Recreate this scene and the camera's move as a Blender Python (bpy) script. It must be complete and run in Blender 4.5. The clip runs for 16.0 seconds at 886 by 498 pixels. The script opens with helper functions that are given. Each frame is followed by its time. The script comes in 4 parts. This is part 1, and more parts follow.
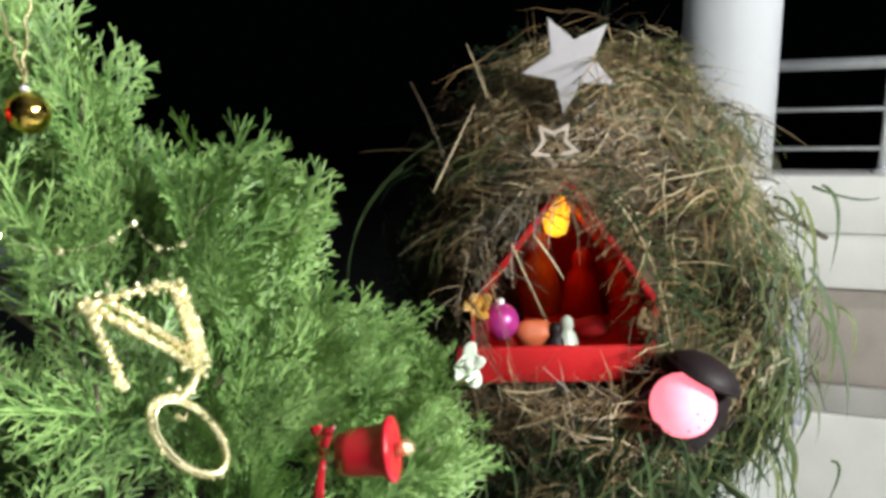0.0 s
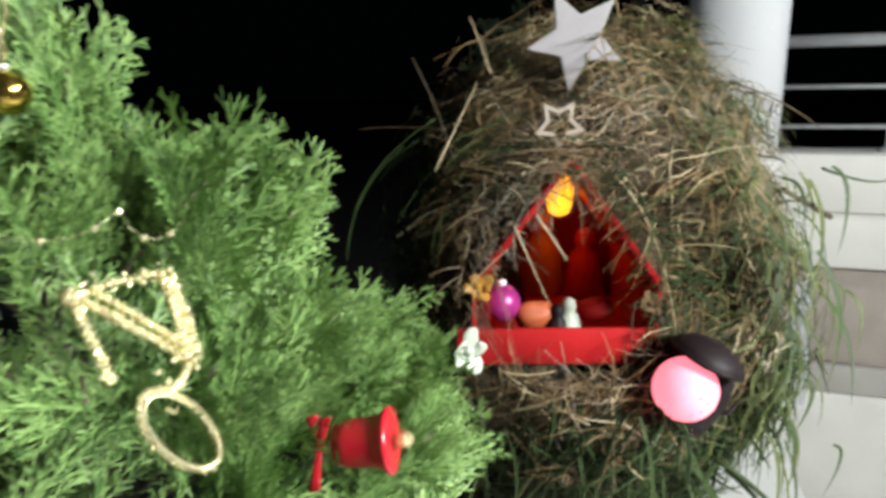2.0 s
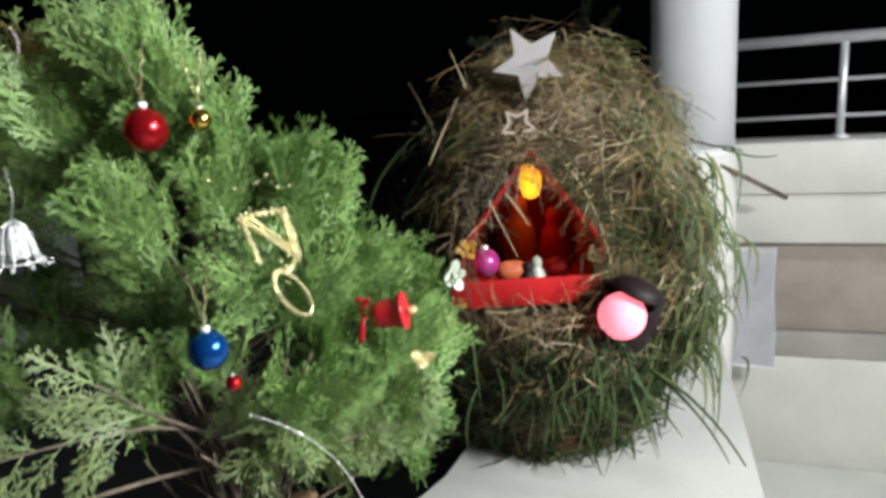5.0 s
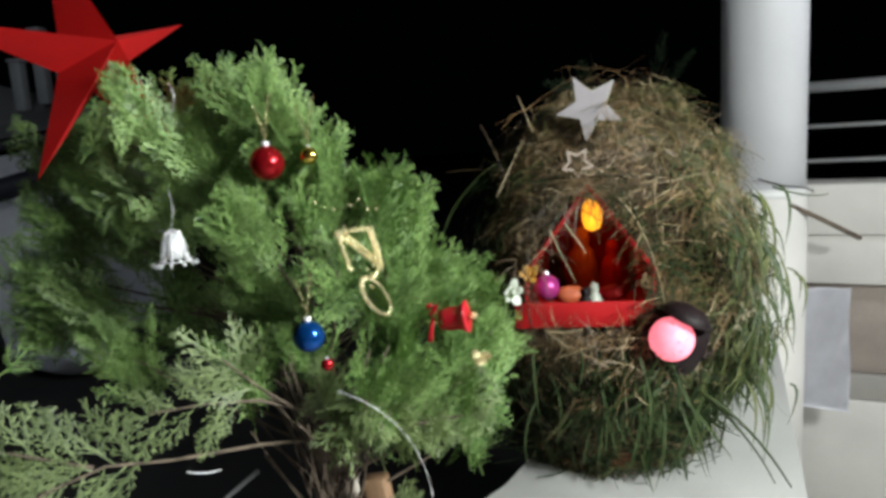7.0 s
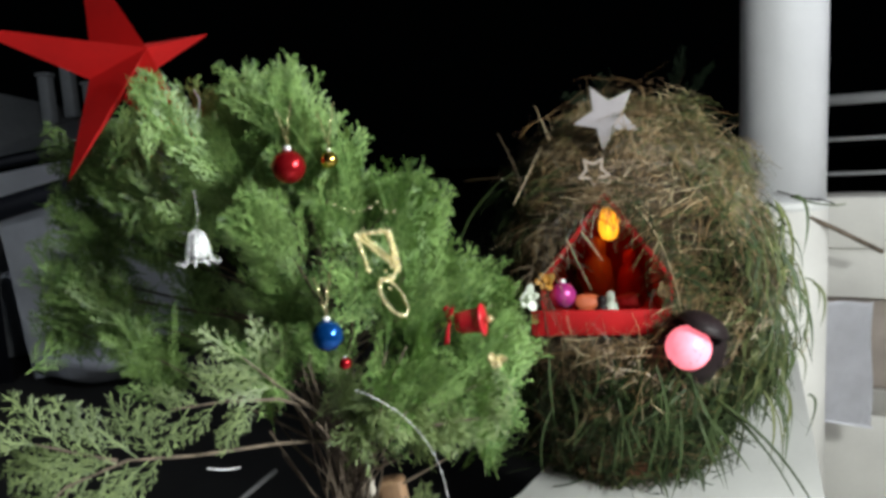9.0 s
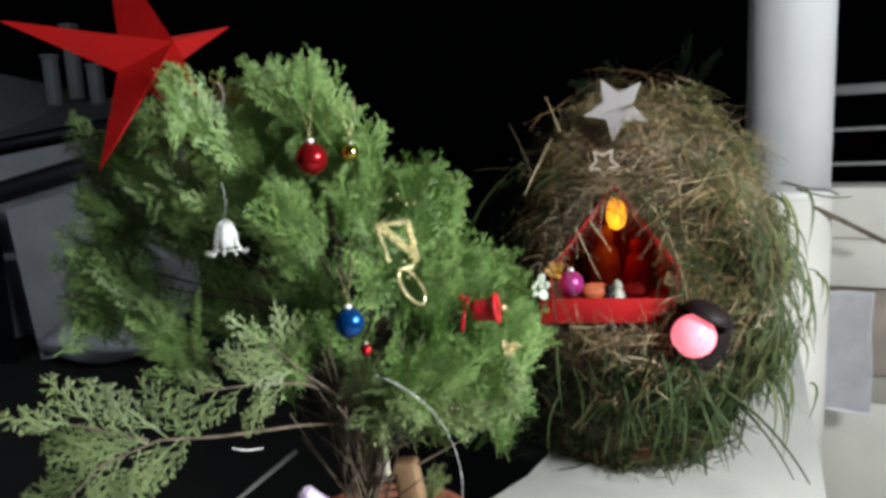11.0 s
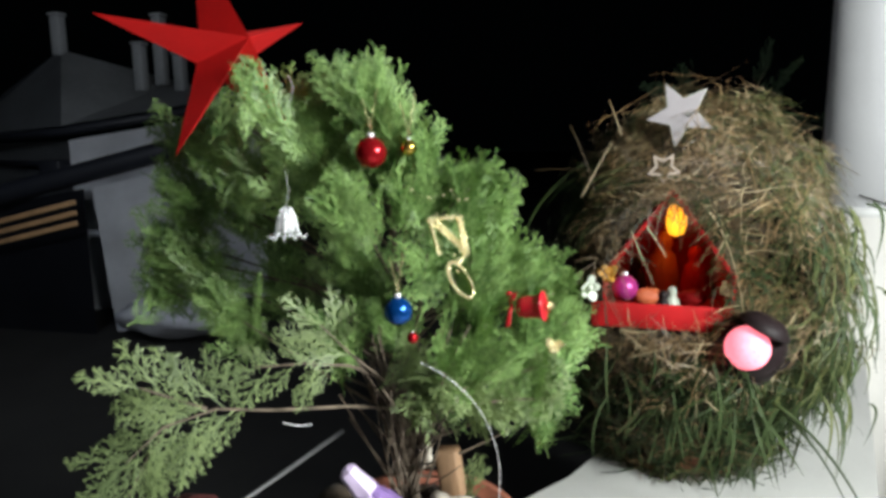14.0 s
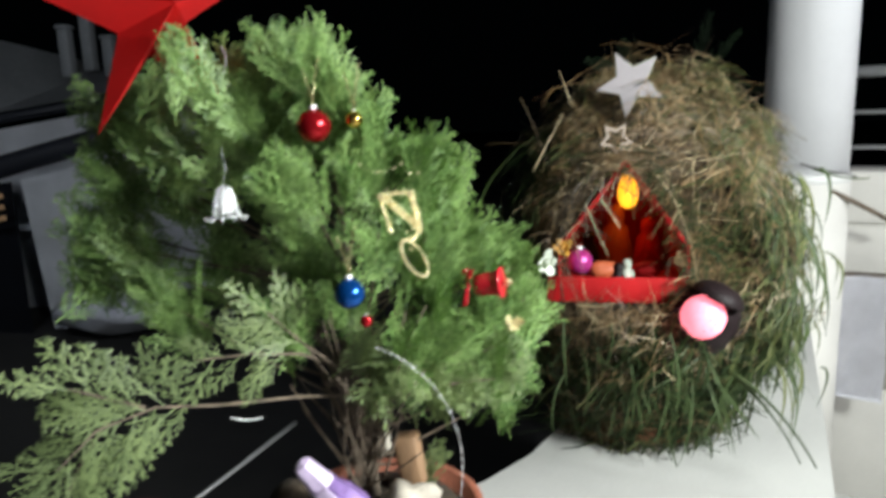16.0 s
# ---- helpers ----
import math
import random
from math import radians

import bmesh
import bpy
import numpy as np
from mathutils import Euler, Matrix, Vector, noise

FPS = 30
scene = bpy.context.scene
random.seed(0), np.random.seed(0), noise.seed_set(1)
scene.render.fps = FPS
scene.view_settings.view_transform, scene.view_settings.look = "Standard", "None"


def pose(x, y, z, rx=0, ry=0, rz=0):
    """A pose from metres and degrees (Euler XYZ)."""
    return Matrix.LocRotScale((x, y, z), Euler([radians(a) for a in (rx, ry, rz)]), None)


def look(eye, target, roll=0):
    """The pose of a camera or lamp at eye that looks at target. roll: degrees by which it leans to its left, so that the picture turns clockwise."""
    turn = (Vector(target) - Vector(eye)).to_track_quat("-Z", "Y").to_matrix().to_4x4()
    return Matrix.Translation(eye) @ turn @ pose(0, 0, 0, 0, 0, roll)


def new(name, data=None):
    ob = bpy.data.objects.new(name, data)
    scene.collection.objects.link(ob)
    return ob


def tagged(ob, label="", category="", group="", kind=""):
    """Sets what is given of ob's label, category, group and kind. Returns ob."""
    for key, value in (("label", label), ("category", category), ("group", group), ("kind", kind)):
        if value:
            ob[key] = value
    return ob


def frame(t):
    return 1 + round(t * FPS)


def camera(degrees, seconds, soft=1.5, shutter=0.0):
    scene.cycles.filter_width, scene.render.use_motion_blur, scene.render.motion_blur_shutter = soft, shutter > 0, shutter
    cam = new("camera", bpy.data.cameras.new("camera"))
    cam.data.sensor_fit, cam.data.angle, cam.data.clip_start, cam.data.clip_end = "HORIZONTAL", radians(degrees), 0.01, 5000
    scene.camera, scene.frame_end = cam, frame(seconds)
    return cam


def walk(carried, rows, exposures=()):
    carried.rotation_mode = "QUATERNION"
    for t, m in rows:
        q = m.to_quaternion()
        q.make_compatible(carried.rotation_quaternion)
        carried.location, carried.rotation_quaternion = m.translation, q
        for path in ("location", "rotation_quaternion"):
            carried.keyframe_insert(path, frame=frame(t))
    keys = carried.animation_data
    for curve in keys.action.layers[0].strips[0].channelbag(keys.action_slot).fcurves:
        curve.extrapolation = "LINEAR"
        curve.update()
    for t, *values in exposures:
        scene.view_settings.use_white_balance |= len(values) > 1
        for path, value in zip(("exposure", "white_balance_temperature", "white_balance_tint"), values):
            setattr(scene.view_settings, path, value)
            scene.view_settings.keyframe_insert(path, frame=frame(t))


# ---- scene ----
cam = camera(65.2, 16.0, soft=3.5, shutter=0.9)
PATH = [
    (0, (0.063, -0.144, 1.375), (0.016, 1.816, 0.979), -1.3),
    (0.5, (0.061, -0.142, 1.374), (0.002, 1.813, 0.956), -1.0),
    (1, (0.062, -0.138, 1.376), (0.049, 1.819, 0.964), -0.5),
    (1.5, (0.069, -0.126, 1.379), (0.1, 1.827, 0.949), -1.5),
    (2, (0.063, -0.132, 1.378), (0.011, 1.812, 0.91), -0.9),
    (2.5, (0.063, -0.156, 1.384), (-0.063, 1.794, 0.96), -1.6),
    (3, (0.063, -0.171, 1.387), (-0.086, 1.774, 0.944), -1.9),
    (3.5, (0.051, -0.2, 1.392), (-0.058, 1.738, 0.909), -3.5),
    (4, (0.059, -0.266, 1.388), (0.014, 1.683, 0.94), -4.6),
    (6.5, (0.104, -0.434, 1.381), (-0.124, 1.509, 0.965), -3.2),
    (7, (0.104, -0.461, 1.385), (-0.189, 1.492, 1.069), -3.5),
    (7.5, (0.101, -0.466, 1.379), (-0.202, 1.478, 1.018), -2.8),
    (8, (0.101, -0.47, 1.381), (-0.205, 1.474, 1.023), -3.0),
    (8.5, (0.107, -0.476, 1.383), (-0.225, 1.481, 1.142), -3.3),
    (9, (0.106, -0.472, 1.377), (-0.236, 1.479, 1.104), -3.3),
    (11.5, (0.087, -0.495, 1.387), (-0.255, 1.445, 1.041), -2.7),
    (12, (0.056, -0.482, 1.386), (-0.209, 1.46, 0.989), -2.8),
    (12.5, (0.053, -0.491, 1.389), (-0.26, 1.445, 0.993), -1.2),
    (13, (0.083, -0.502, 1.384), (-0.331, 1.417, 0.999), 0.1),
    (13.5, (0.101, -0.499, 1.383), (-0.393, 1.395, 0.969), -0.6),
    (14, (0.112, -0.509, 1.387), (-0.415, 1.394, 1.066), -0.6),
    (14.5, (0.122, -0.511, 1.385), (-0.404, 1.395, 1.078), -0.8),
    (15, (0.123, -0.513, 1.381), (-0.368, 1.402, 1.08), -1.1),
    (15.5, (0.125, -0.489, 1.379), (-0.257, 1.45, 1.069), -1.4),
    (16, (0.101, -0.48, 1.377), (-0.282, 1.447, 1.003), -1.9),
]
EXPOSURES = [(0, 0.2), (4.0, 0.2), (6.3, -0.2), (13.4, -0.2), (14.0, 0.1), (14.5, 0.38), (15.0, 0.33), (15.5, 0.12), (16.0, 0.15)]
walk(cam, [(t, look(eye, target, roll)) for t, eye, target, roll in PATH], EXPOSURES)

# ---- light: white tube and porch lamps, added unseen yard lamp, two small coloured bulbs, night sky ----
world = bpy.data.worlds.new("night")
scene.world = world
world.use_nodes = True
world.node_tree.nodes["Background"].inputs[0].default_value = (0.02, 0.03, 0.035, 1)
world.node_tree.nodes["Background"].inputs[1].default_value = 0.012

LAMP_AT = (1.0, -0.3, 1.74)
lamp_data = bpy.data.lights.new("tube_light_glow", "AREA")
lamp_data.shape, lamp_data.size, lamp_data.size_y = "RECTANGLE", 0.4, 0.08
lamp_data.energy, lamp_data.color = 35.0, (0.95, 1.0, 0.97)
lamp = new("tube_light_glow", lamp_data)
lamp.matrix_world = look((LAMP_AT[0], LAMP_AT[1], LAMP_AT[2] - 0.05), (0.1, 0.4, 1.15))

# Out of view; its place is assumed from the pillar's bright right side.
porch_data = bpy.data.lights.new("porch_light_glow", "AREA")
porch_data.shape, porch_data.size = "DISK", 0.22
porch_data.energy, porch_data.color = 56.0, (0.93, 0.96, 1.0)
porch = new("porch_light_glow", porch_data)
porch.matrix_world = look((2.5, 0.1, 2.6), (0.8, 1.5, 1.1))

# Unseen yard lamp, assumed and added to light the neighbour's house.
yard_data = bpy.data.lights.new("assumed_yard_glow", "AREA")
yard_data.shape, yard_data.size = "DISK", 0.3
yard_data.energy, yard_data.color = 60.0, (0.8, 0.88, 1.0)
yard = new("assumed_yard_glow", yard_data)
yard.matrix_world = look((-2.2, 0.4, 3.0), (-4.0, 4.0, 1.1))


# ---- materials ----
def mat(name, colour, rough=0.6, metal=0.0, vary=0.25, scale=30.0, bump=0.2, fine=220.0, glow=None, power=0.0, island=0.0, second=None, spec=0.5, trans=0.0, stretch=None):
    m = bpy.data.materials.new(name)
    m.use_nodes = True
    nt = m.node_tree
    b = nt.nodes["Principled BSDF"]
    b.inputs["Roughness"].default_value = rough
    b.inputs["Metallic"].default_value = metal
    b.inputs["Specular IOR Level"].default_value = spec
    if trans:
        b.inputs["Transmission Weight"].default_value = trans
    tc = nt.nodes.new("ShaderNodeTexCoord")
    src = tc.outputs["Object"]
    if stretch:
        mp = nt.nodes.new("ShaderNodeMapping")
        mp.inputs["Scale"].default_value = stretch
        nt.links.new(src, mp.inputs["Vector"])
        src = mp.outputs["Vector"]
    n1 = nt.nodes.new("ShaderNodeTexNoise")
    n1.inputs["Scale"].default_value = scale
    n1.inputs["Detail"].default_value = 5
    n2 = nt.nodes.new("ShaderNodeTexNoise")
    n2.inputs["Scale"].default_value = fine
    n2.inputs["Detail"].default_value = 3
    nt.links.new(src, n1.inputs["Vector"])
    nt.links.new(src, n2.inputs["Vector"])
    ramp = nt.nodes.new("ShaderNodeValToRGB")
    c = Vector(colour)
    c2 = Vector(second) if second else c * (1 - vary)
    ramp.color_ramp.elements[0].color = (*c2, 1)
    ramp.color_ramp.elements[1].color = (*[min(1.0, v * (1 + vary * 0.35)) for v in c], 1)
    ramp.color_ramp.elements[0].position, ramp.color_ramp.elements[1].position = 0.3, 0.7
    fac = n1.outputs["Fac"]
    mix = nt.nodes.new("ShaderNodeMath")
    mix.operation = "MULTIPLY_ADD"
    mix.inputs[1].default_value = 0.35
    nt.links.new(n2.outputs["Fac"], mix.inputs[0])
    sub = nt.nodes.new("ShaderNodeMath")
    sub.operation = "SUBTRACT"
    sub.inputs[1].default_value = 0.175
    nt.links.new(fac, sub.inputs[0])
    nt.links.new(sub.outputs[0], mix.inputs[2])
    fac = mix.outputs[0]
    if island:
        geo = nt.nodes.new("ShaderNodeNewGeometry")
        a = nt.nodes.new("ShaderNodeMath")
        a.operation = "MULTIPLY_ADD"
        a.inputs[1].default_value = island
        nt.links.new(geo.outputs["Random Per Island"], a.inputs[0])
        s2 = nt.nodes.new("ShaderNodeMath")
        s2.operation = "SUBTRACT"
        s2.inputs[1].default_value = island / 2
        nt.links.new(fac, s2.inputs[0])
        nt.links.new(s2.outputs[0], a.inputs[2])
        fac = a.outputs[0]
    nt.links.new(fac, ramp.inputs["Fac"])
    nt.links.new(ramp.outputs["Color"], b.inputs["Base Color"])
    if bump:
        bp = nt.nodes.new("ShaderNodeBump")
        bp.inputs["Strength"].default_value = bump
        bp.inputs["Distance"].default_value = 0.002
        nt.links.new(n2.outputs["Fac"], bp.inputs["Height"])
        nt.links.new(bp.outputs["Normal"], b.inputs["Normal"])
    if glow:
        b.inputs["Emission Color"].default_value = (*glow, 1)
        b.inputs["Emission Strength"].default_value = power
    return m


def leafy(m, share, colour):
    """Lets part of the light through thin leaves."""
    nt = m.node_tree
    out = nt.nodes["Material Output"]
    tr = nt.nodes.new("ShaderNodeBsdfTranslucent")
    tr.inputs["Color"].default_value = (*colour, 1)
    mx = nt.nodes.new("ShaderNodeMixShader")
    mx.inputs[0].default_value = share
    nt.links.new(nt.nodes["Principled BSDF"].outputs[0], mx.inputs[1])
    nt.links.new(tr.outputs[0], mx.inputs[2])
    nt.links.new(mx.outputs[0], out.inputs["Surface"])
    return m


WHITE = mat("white_paint", (0.74, 0.74, 0.73), 0.45, vary=0.1, scale=6, bump=0.06)
PILLAR = mat("pillar_paint", (0.76, 0.76, 0.79), 0.35, vary=0.08, scale=5, bump=0.05)
CREAM = mat("cream_wall_paint", (0.74, 0.72, 0.68), 0.55, vary=0.12, scale=5, bump=0.08)
BROWN_WALL = mat("brown_plaster", (0.4, 0.34, 0.3), 0.7, vary=0.2, scale=8, bump=0.1)
FLOORM = mat("floor_tile", (0.64, 0.64, 0.61), 0.45, vary=0.12, scale=4, bump=0.03)
LEDGEM = mat("ledge_tile", (0.5, 0.5, 0.48), 0.5, vary=0.15, scale=5, bump=0.04)
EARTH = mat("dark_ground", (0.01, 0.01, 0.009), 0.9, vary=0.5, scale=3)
STEEL = mat("steel", (0.75, 0.76, 0.78), 0.4, 0.6, vary=0.1, scale=40, bump=0.02)
LEAF = mat("thuja_green", (0.255, 0.385, 0.125), 0.4, vary=0.4, scale=11, fine=160, bump=0.15, island=0.55, second=(0.07, 0.145, 0.036))
leafy(LEAF, 0.18, (0.2, 0.38, 0.075))
LEAF_OLD = mat("thuja_grey_green", (0.235, 0.305, 0.125), 0.45, vary=0.4, scale=16, bump=0.15, island=0.6, second=(0.12, 0.165, 0.07))
leafy(LEAF_OLD, 0.22, (0.24, 0.33, 0.1))
BARK = mat("bark", (0.17, 0.13, 0.095), 0.85, vary=0.5, scale=60, bump=0.6)
STRAW = mat("dry_hay", (0.235, 0.15, 0.07), 0.45, vary=0.5, scale=9, island=1.1, second=(0.04, 0.028, 0.014), bump=0.1)
GRASS = mat("green_hay", (0.085, 0.095, 0.032), 0.55, vary=0.5, scale=9, island=1.0, second=(0.03, 0.05, 0.017), bump=0.1, spec=0.2)
# Green hay whose colour also carries shade on the crib's side and underside
SHADE_GRASS = mat("green_hay_with_shade", (0.045, 0.066, 0.024), 0.5, vary=0.5, scale=14, island=1.0, second=(0.016, 0.03, 0.01), bump=0.1, spec=0.15)
PALE = mat("pale_straw", (0.5, 0.4, 0.24), 0.45, vary=0.3, scale=40, bump=0.1)
# Matted hay kept dark so its colour gives the shaded gaps between strands
MOUND = mat("matted_hay_gap_shade", (0.09, 0.06, 0.03), 0.9, vary=0.6, scale=90, bump=1.0, fine=420, second=(0.018, 0.013, 0.007), stretch=(1.0, 1.0, 0.45))
CARD_RED = mat("red_card", (0.42, 0.009, 0.011), 0.7, vary=0.2, scale=20, bump=0.08, spec=0.2)
PAPER_RED = mat("red_paper", (0.72, 0.007, 0.007), 0.75, vary=0.12, scale=30, bump=0.1)
leafy(PAPER_RED, 0.22, (0.6, 0.012, 0.01))
SILVER_CARD = mat("silver_card", (0.3, 0.275, 0.29), 0.45, 0.0, vary=0.1, scale=40, bump=0.1)
GOLD = mat("gold_glitter", (1.0, 0.83, 0.45), 0.2, 0.85, vary=0.25, scale=200, bump=0.7, fine=1300)
GOLD_SPARK = mat("gold_spark", (1.0, 0.9, 0.55), 0.22, 0.75, vary=0.1, bump=0)
GOLD_BALL = mat("gold_gloss", (0.8, 0.55, 0.12), 0.15, 1.0, vary=0.1, bump=0.0)
RED_BALL = mat("red_gloss", (0.42, 0.01, 0.016), 0.2, 0.7, vary=0.1, bump=0.02)
BLUE_BALL = mat("blue_gloss", (0.004, 0.07, 0.3), 0.18, 0.65, vary=0.1, bump=0.02)
SILVER = mat("silver_foil", (0.95, 0.96, 1.0), 0.25, 0.35, vary=0.1, scale=100, bump=0.4, fine=500)
BELL_RED = mat("red_plastic", (0.5, 0.014, 0.026), 0.22, vary=0.1, bump=0.02)
BULB = mat("amber_bulb", (0.9, 0.5, 0.1), 0.4, glow=(1.0, 0.42, 0.02), power=1.6, bump=0)
PINK = mat("pink_bulb", (0.9, 0.3, 0.4), 0.4, glow=(1.0, 0.2, 0.26), power=1.4, bump=0)
BLACK = mat("black_plastic", (0.014, 0.008, 0.009), 0.55, vary=0.3, bump=0.05, spec=0.2)
PURPLE = mat("purple_foil", (0.32, 0.2, 0.5), 0.3, 0.2, vary=0.4, scale=60, bump=0.3)
LILAC = mat("lilac_paper", (0.62, 0.5, 0.72), 0.4, vary=0.2, scale=60, bump=0.2)
WOOD = mat("wood", (0.3, 0.18, 0.1), 0.65, vary=0.4, scale=50, bump=0.3, stretch=(1, 1, 0.15))
STONE = mat("pale_stone", (0.5, 0.45, 0.38), 0.8, vary=0.3, scale=40, bump=0.5)
CLAY = mat("terracotta", (0.36, 0.12, 0.07), 0.75, vary=0.35, scale=25, bump=0.3)
SOIL = mat("soil", (0.05, 0.035, 0.022), 0.95, vary=0.6, scale=60, bump=1.0)
YELLOW = mat("yellow_petal", (0.42, 0.2, 0.025), 0.6, vary=0.2, scale=60)
MAGENTA = mat("magenta_gloss", (0.4, 0.035, 0.22), 0.3, 0.3, vary=0.15, bump=0.02)
ORANGE = mat("orange_clay", (0.45, 0.1, 0.035), 0.6, vary=0.2, scale=60)
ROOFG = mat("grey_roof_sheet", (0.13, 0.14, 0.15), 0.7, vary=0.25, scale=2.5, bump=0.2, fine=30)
# Lighter copy of the roof grey; lamp light in its colour, reused on posts
ROOFL = mat("lit_slope_and_post_sheet", (0.26, 0.27, 0.28), 0.7, vary=0.25, scale=2.5, bump=0.2, fine=30)
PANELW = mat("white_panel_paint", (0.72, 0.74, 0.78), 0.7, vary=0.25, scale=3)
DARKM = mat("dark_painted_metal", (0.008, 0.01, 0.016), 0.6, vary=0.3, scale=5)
TAN = mat("tan_slat", (0.5, 0.3, 0.15), 0.6, vary=0.2, scale=10)
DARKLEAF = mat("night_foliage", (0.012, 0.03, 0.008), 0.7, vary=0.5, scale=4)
PLASTIC = mat("clear_plastic_sheet", (0.7, 0.7, 0.75), 0.3, vary=0.1, scale=15, bump=0.4, fine=40)
WHITE_ORN = mat("white_ornament", (0.45, 0.48, 0.4), 0.4, vary=0.15, scale=80)


# ---- mesh helpers ----
def finish(ob, material, smooth=True):
    ob.data.materials.append(material)
    if smooth:
        ob.data.polygons.foreach_set("use_smooth", [True] * len(ob.data.polygons))
    return ob


def part(name, bm, material, parent=None, label="", smooth=True):
    me = bpy.data.meshes.new(name)
    bm.to_mesh(me)
    bm.free()
    ob = finish(new(name, me), material, smooth)
    if parent is not None:
        ob.parent = parent
    if label:
        ob["label"] = label
    return ob


def raw(name, verts, faces, material, parent=None, label="", smooth=False):
    me = bpy.data.meshes.new(name)
    me.from_pydata([tuple(v) for v in verts], [], [tuple(f) for f in faces])
    me.update()
    ob = finish(new(name, me), material, smooth)
    if parent is not None:
        ob.parent = parent
    if label:
        ob["label"] = label
    return ob


def thing(name, label, category, group="", kind=""):
    return tagged(new(name), label, category, group, kind)


def box_bm(lo, hi, bevel=0.004, bm=None, m=None):
    bm = bm or bmesh.new()
    c = [(a + b) / 2 for a, b in zip(lo, hi)]
    d = [b - a for a, b in zip(lo, hi)]
    mm = Matrix.Translation(c) @ Matrix.Diagonal((*d, 1))
    if m is not None:
        mm = m @ mm
    vs = bmesh.ops.create_cube(bm, size=1, matrix=mm)["verts"]
    if bevel:
        es = list({e for v in vs for e in v.link_edges})
        bmesh.ops.bevel(bm, geom=es, offset=bevel, segments=2, affect="EDGES", profile=0.5)
    return bm


def lathe(profile, n=32, m=None, bm=None):
    """A turned body from (radius, height) pairs."""
    bm = bm or bmesh.new()
    rings = []
    for r, z in profile:
        rings.append([bm.verts.new((r * math.cos(2 * math.pi * i / n), r * math.sin(2 * math.pi * i / n), z)) for i in range(n)])
    made = [v for ring in rings for v in ring]
    for a, b in zip(rings, rings[1:]):
        for i in range(n):
            bm.faces.new((a[i], a[(i + 1) % n], b[(i + 1) % n], b[i]))
    bm.faces.new(list(reversed(rings[0])))
    bm.faces.new(rings[-1])
    if m is not None:
        bmesh.ops.transform(bm, matrix=m, verts=made)
    return bm


def tube(points, radius, n=6, bm=None, taper=1.0, closed=False):
    bm = bm or bmesh.new()
    pts = [Vector(p) for p in points]
    rings = []
    for i, p in enumerate(pts):
        if closed:
            d = (pts[(i + 1) % len(pts)] - pts[i - 1]).normalized()
        else:
            d = (pts[min(i + 1, len(pts) - 1)] - pts[max(i - 1, 0)]).normalized()
        side = d.cross(Vector((0.31, 0.2, 0.93))).normalized()
        up = side.cross(d)
        f = i / max(1, len(pts) - 1)
        r = radius * (1 + (taper - 1) * f)
        rings.append([bm.verts.new(p + (side * math.cos(2 * math.pi * j / n) + up * math.sin(2 * math.pi * j / n)) * r) for j in range(n)])
    pairs = list(zip(rings, rings[1:])) + ([(rings[-1], rings[0])] if closed else [])
    for a, b in pairs:
        for j in range(n):
            bm.faces.new((a[j], a[(j + 1) % n], b[(j + 1) % n], b[j]))
    if not closed:
        bm.faces.new(list(reversed(rings[0])))
        bm.faces.new(rings[-1])
    return bm


def curve_points(a, b, c, n=10):
    """A quadratic bend from a over b to c."""
    a, b, c = Vector(a), Vector(b), Vector(c)
    return [a * (1 - t) ** 2 + b * 2 * t * (1 - t) + c * t * t for t in [i / n for i in range(n + 1)]]


# ---- setting ----
FLOOR_Z = 0.2
bm = bmesh.new()
vs = [bm.verts.new(p) for p in ((-60, -60, 0), (60, -60, 0), (60, 60, 0), (-60, 60, 0))]
bm.faces.new(vs)
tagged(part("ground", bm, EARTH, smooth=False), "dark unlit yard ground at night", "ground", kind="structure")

outline = [(0.3, -2.6), (4.2, -2.6), (4.2, 2.6), (0.55, 2.6), (0.55, 1.5), (0.3, 1.3)]
LEDGE_Z = 0.86
ledge_outline = [(-0.24, -2.6), (0.4, -2.6), (0.4, 0.3), (0.48, 0.6), (0.68, 1.385), (0.58, 1.42), (0.25, 1.12), (0.14, 0.9), (0.1, 0.76), (0.075, 0.63), (0.03, 0.52), (-0.03, 0.43), (-0.1, 0.36), (-0.14, 0.31), (-0.24, 0.31)]


def slab(name, pts, z, material, label):
    bm = bmesh.new()
    face = bm.faces.new([bm.verts.new((x, y, z)) for x, y in pts])
    ext = bmesh.ops.extrude_face_region(bm, geom=[face])
    bmesh.ops.translate(bm, vec=(0, 0, -z - 0.01), verts=[g for g in ext["geom"] if isinstance(g, bmesh.types.BMVert)])
    bmesh.ops.recalc_face_normals(bm, faces=bm.faces[:])
    return tagged(part(name, bm, material, smooth=False), label, "floor", kind="structure")


slab("floor", outline, FLOOR_Z, FLOORM, "pale smooth porch floor slab")
slab("ledge", ledge_outline, LEDGE_Z, LEDGEM, "white smooth ledge under the crib and the tree pot")

# parapet runs from the pillar towards the viewer's side
PAR0, PAR_D = Vector((0.72, 1.69, 0)), Vector((0.95, -0.3, 0)).normalized()
ANG = math.atan2(PAR_D.y, PAR_D.x)
PM = Matrix.Translation(PAR0) @ Matrix.Rotation(ANG, 4, "Z")
PARTOP = 1.19
wall = thing("wall_parapet", "cream parapet wall with projecting bands under the railing", "wall", kind="structure")
part("upper_band", box_bm((-0.05, 0.0, 1.045), (3.2, 0.2, PARTOP), 0.004, m=PM), CREAM, wall)
part("lower_band", box_bm((-0.05, 0.012, 0.9), (3.2, 0.2, 1.042), 0.004, m=PM), CREAM, wall)
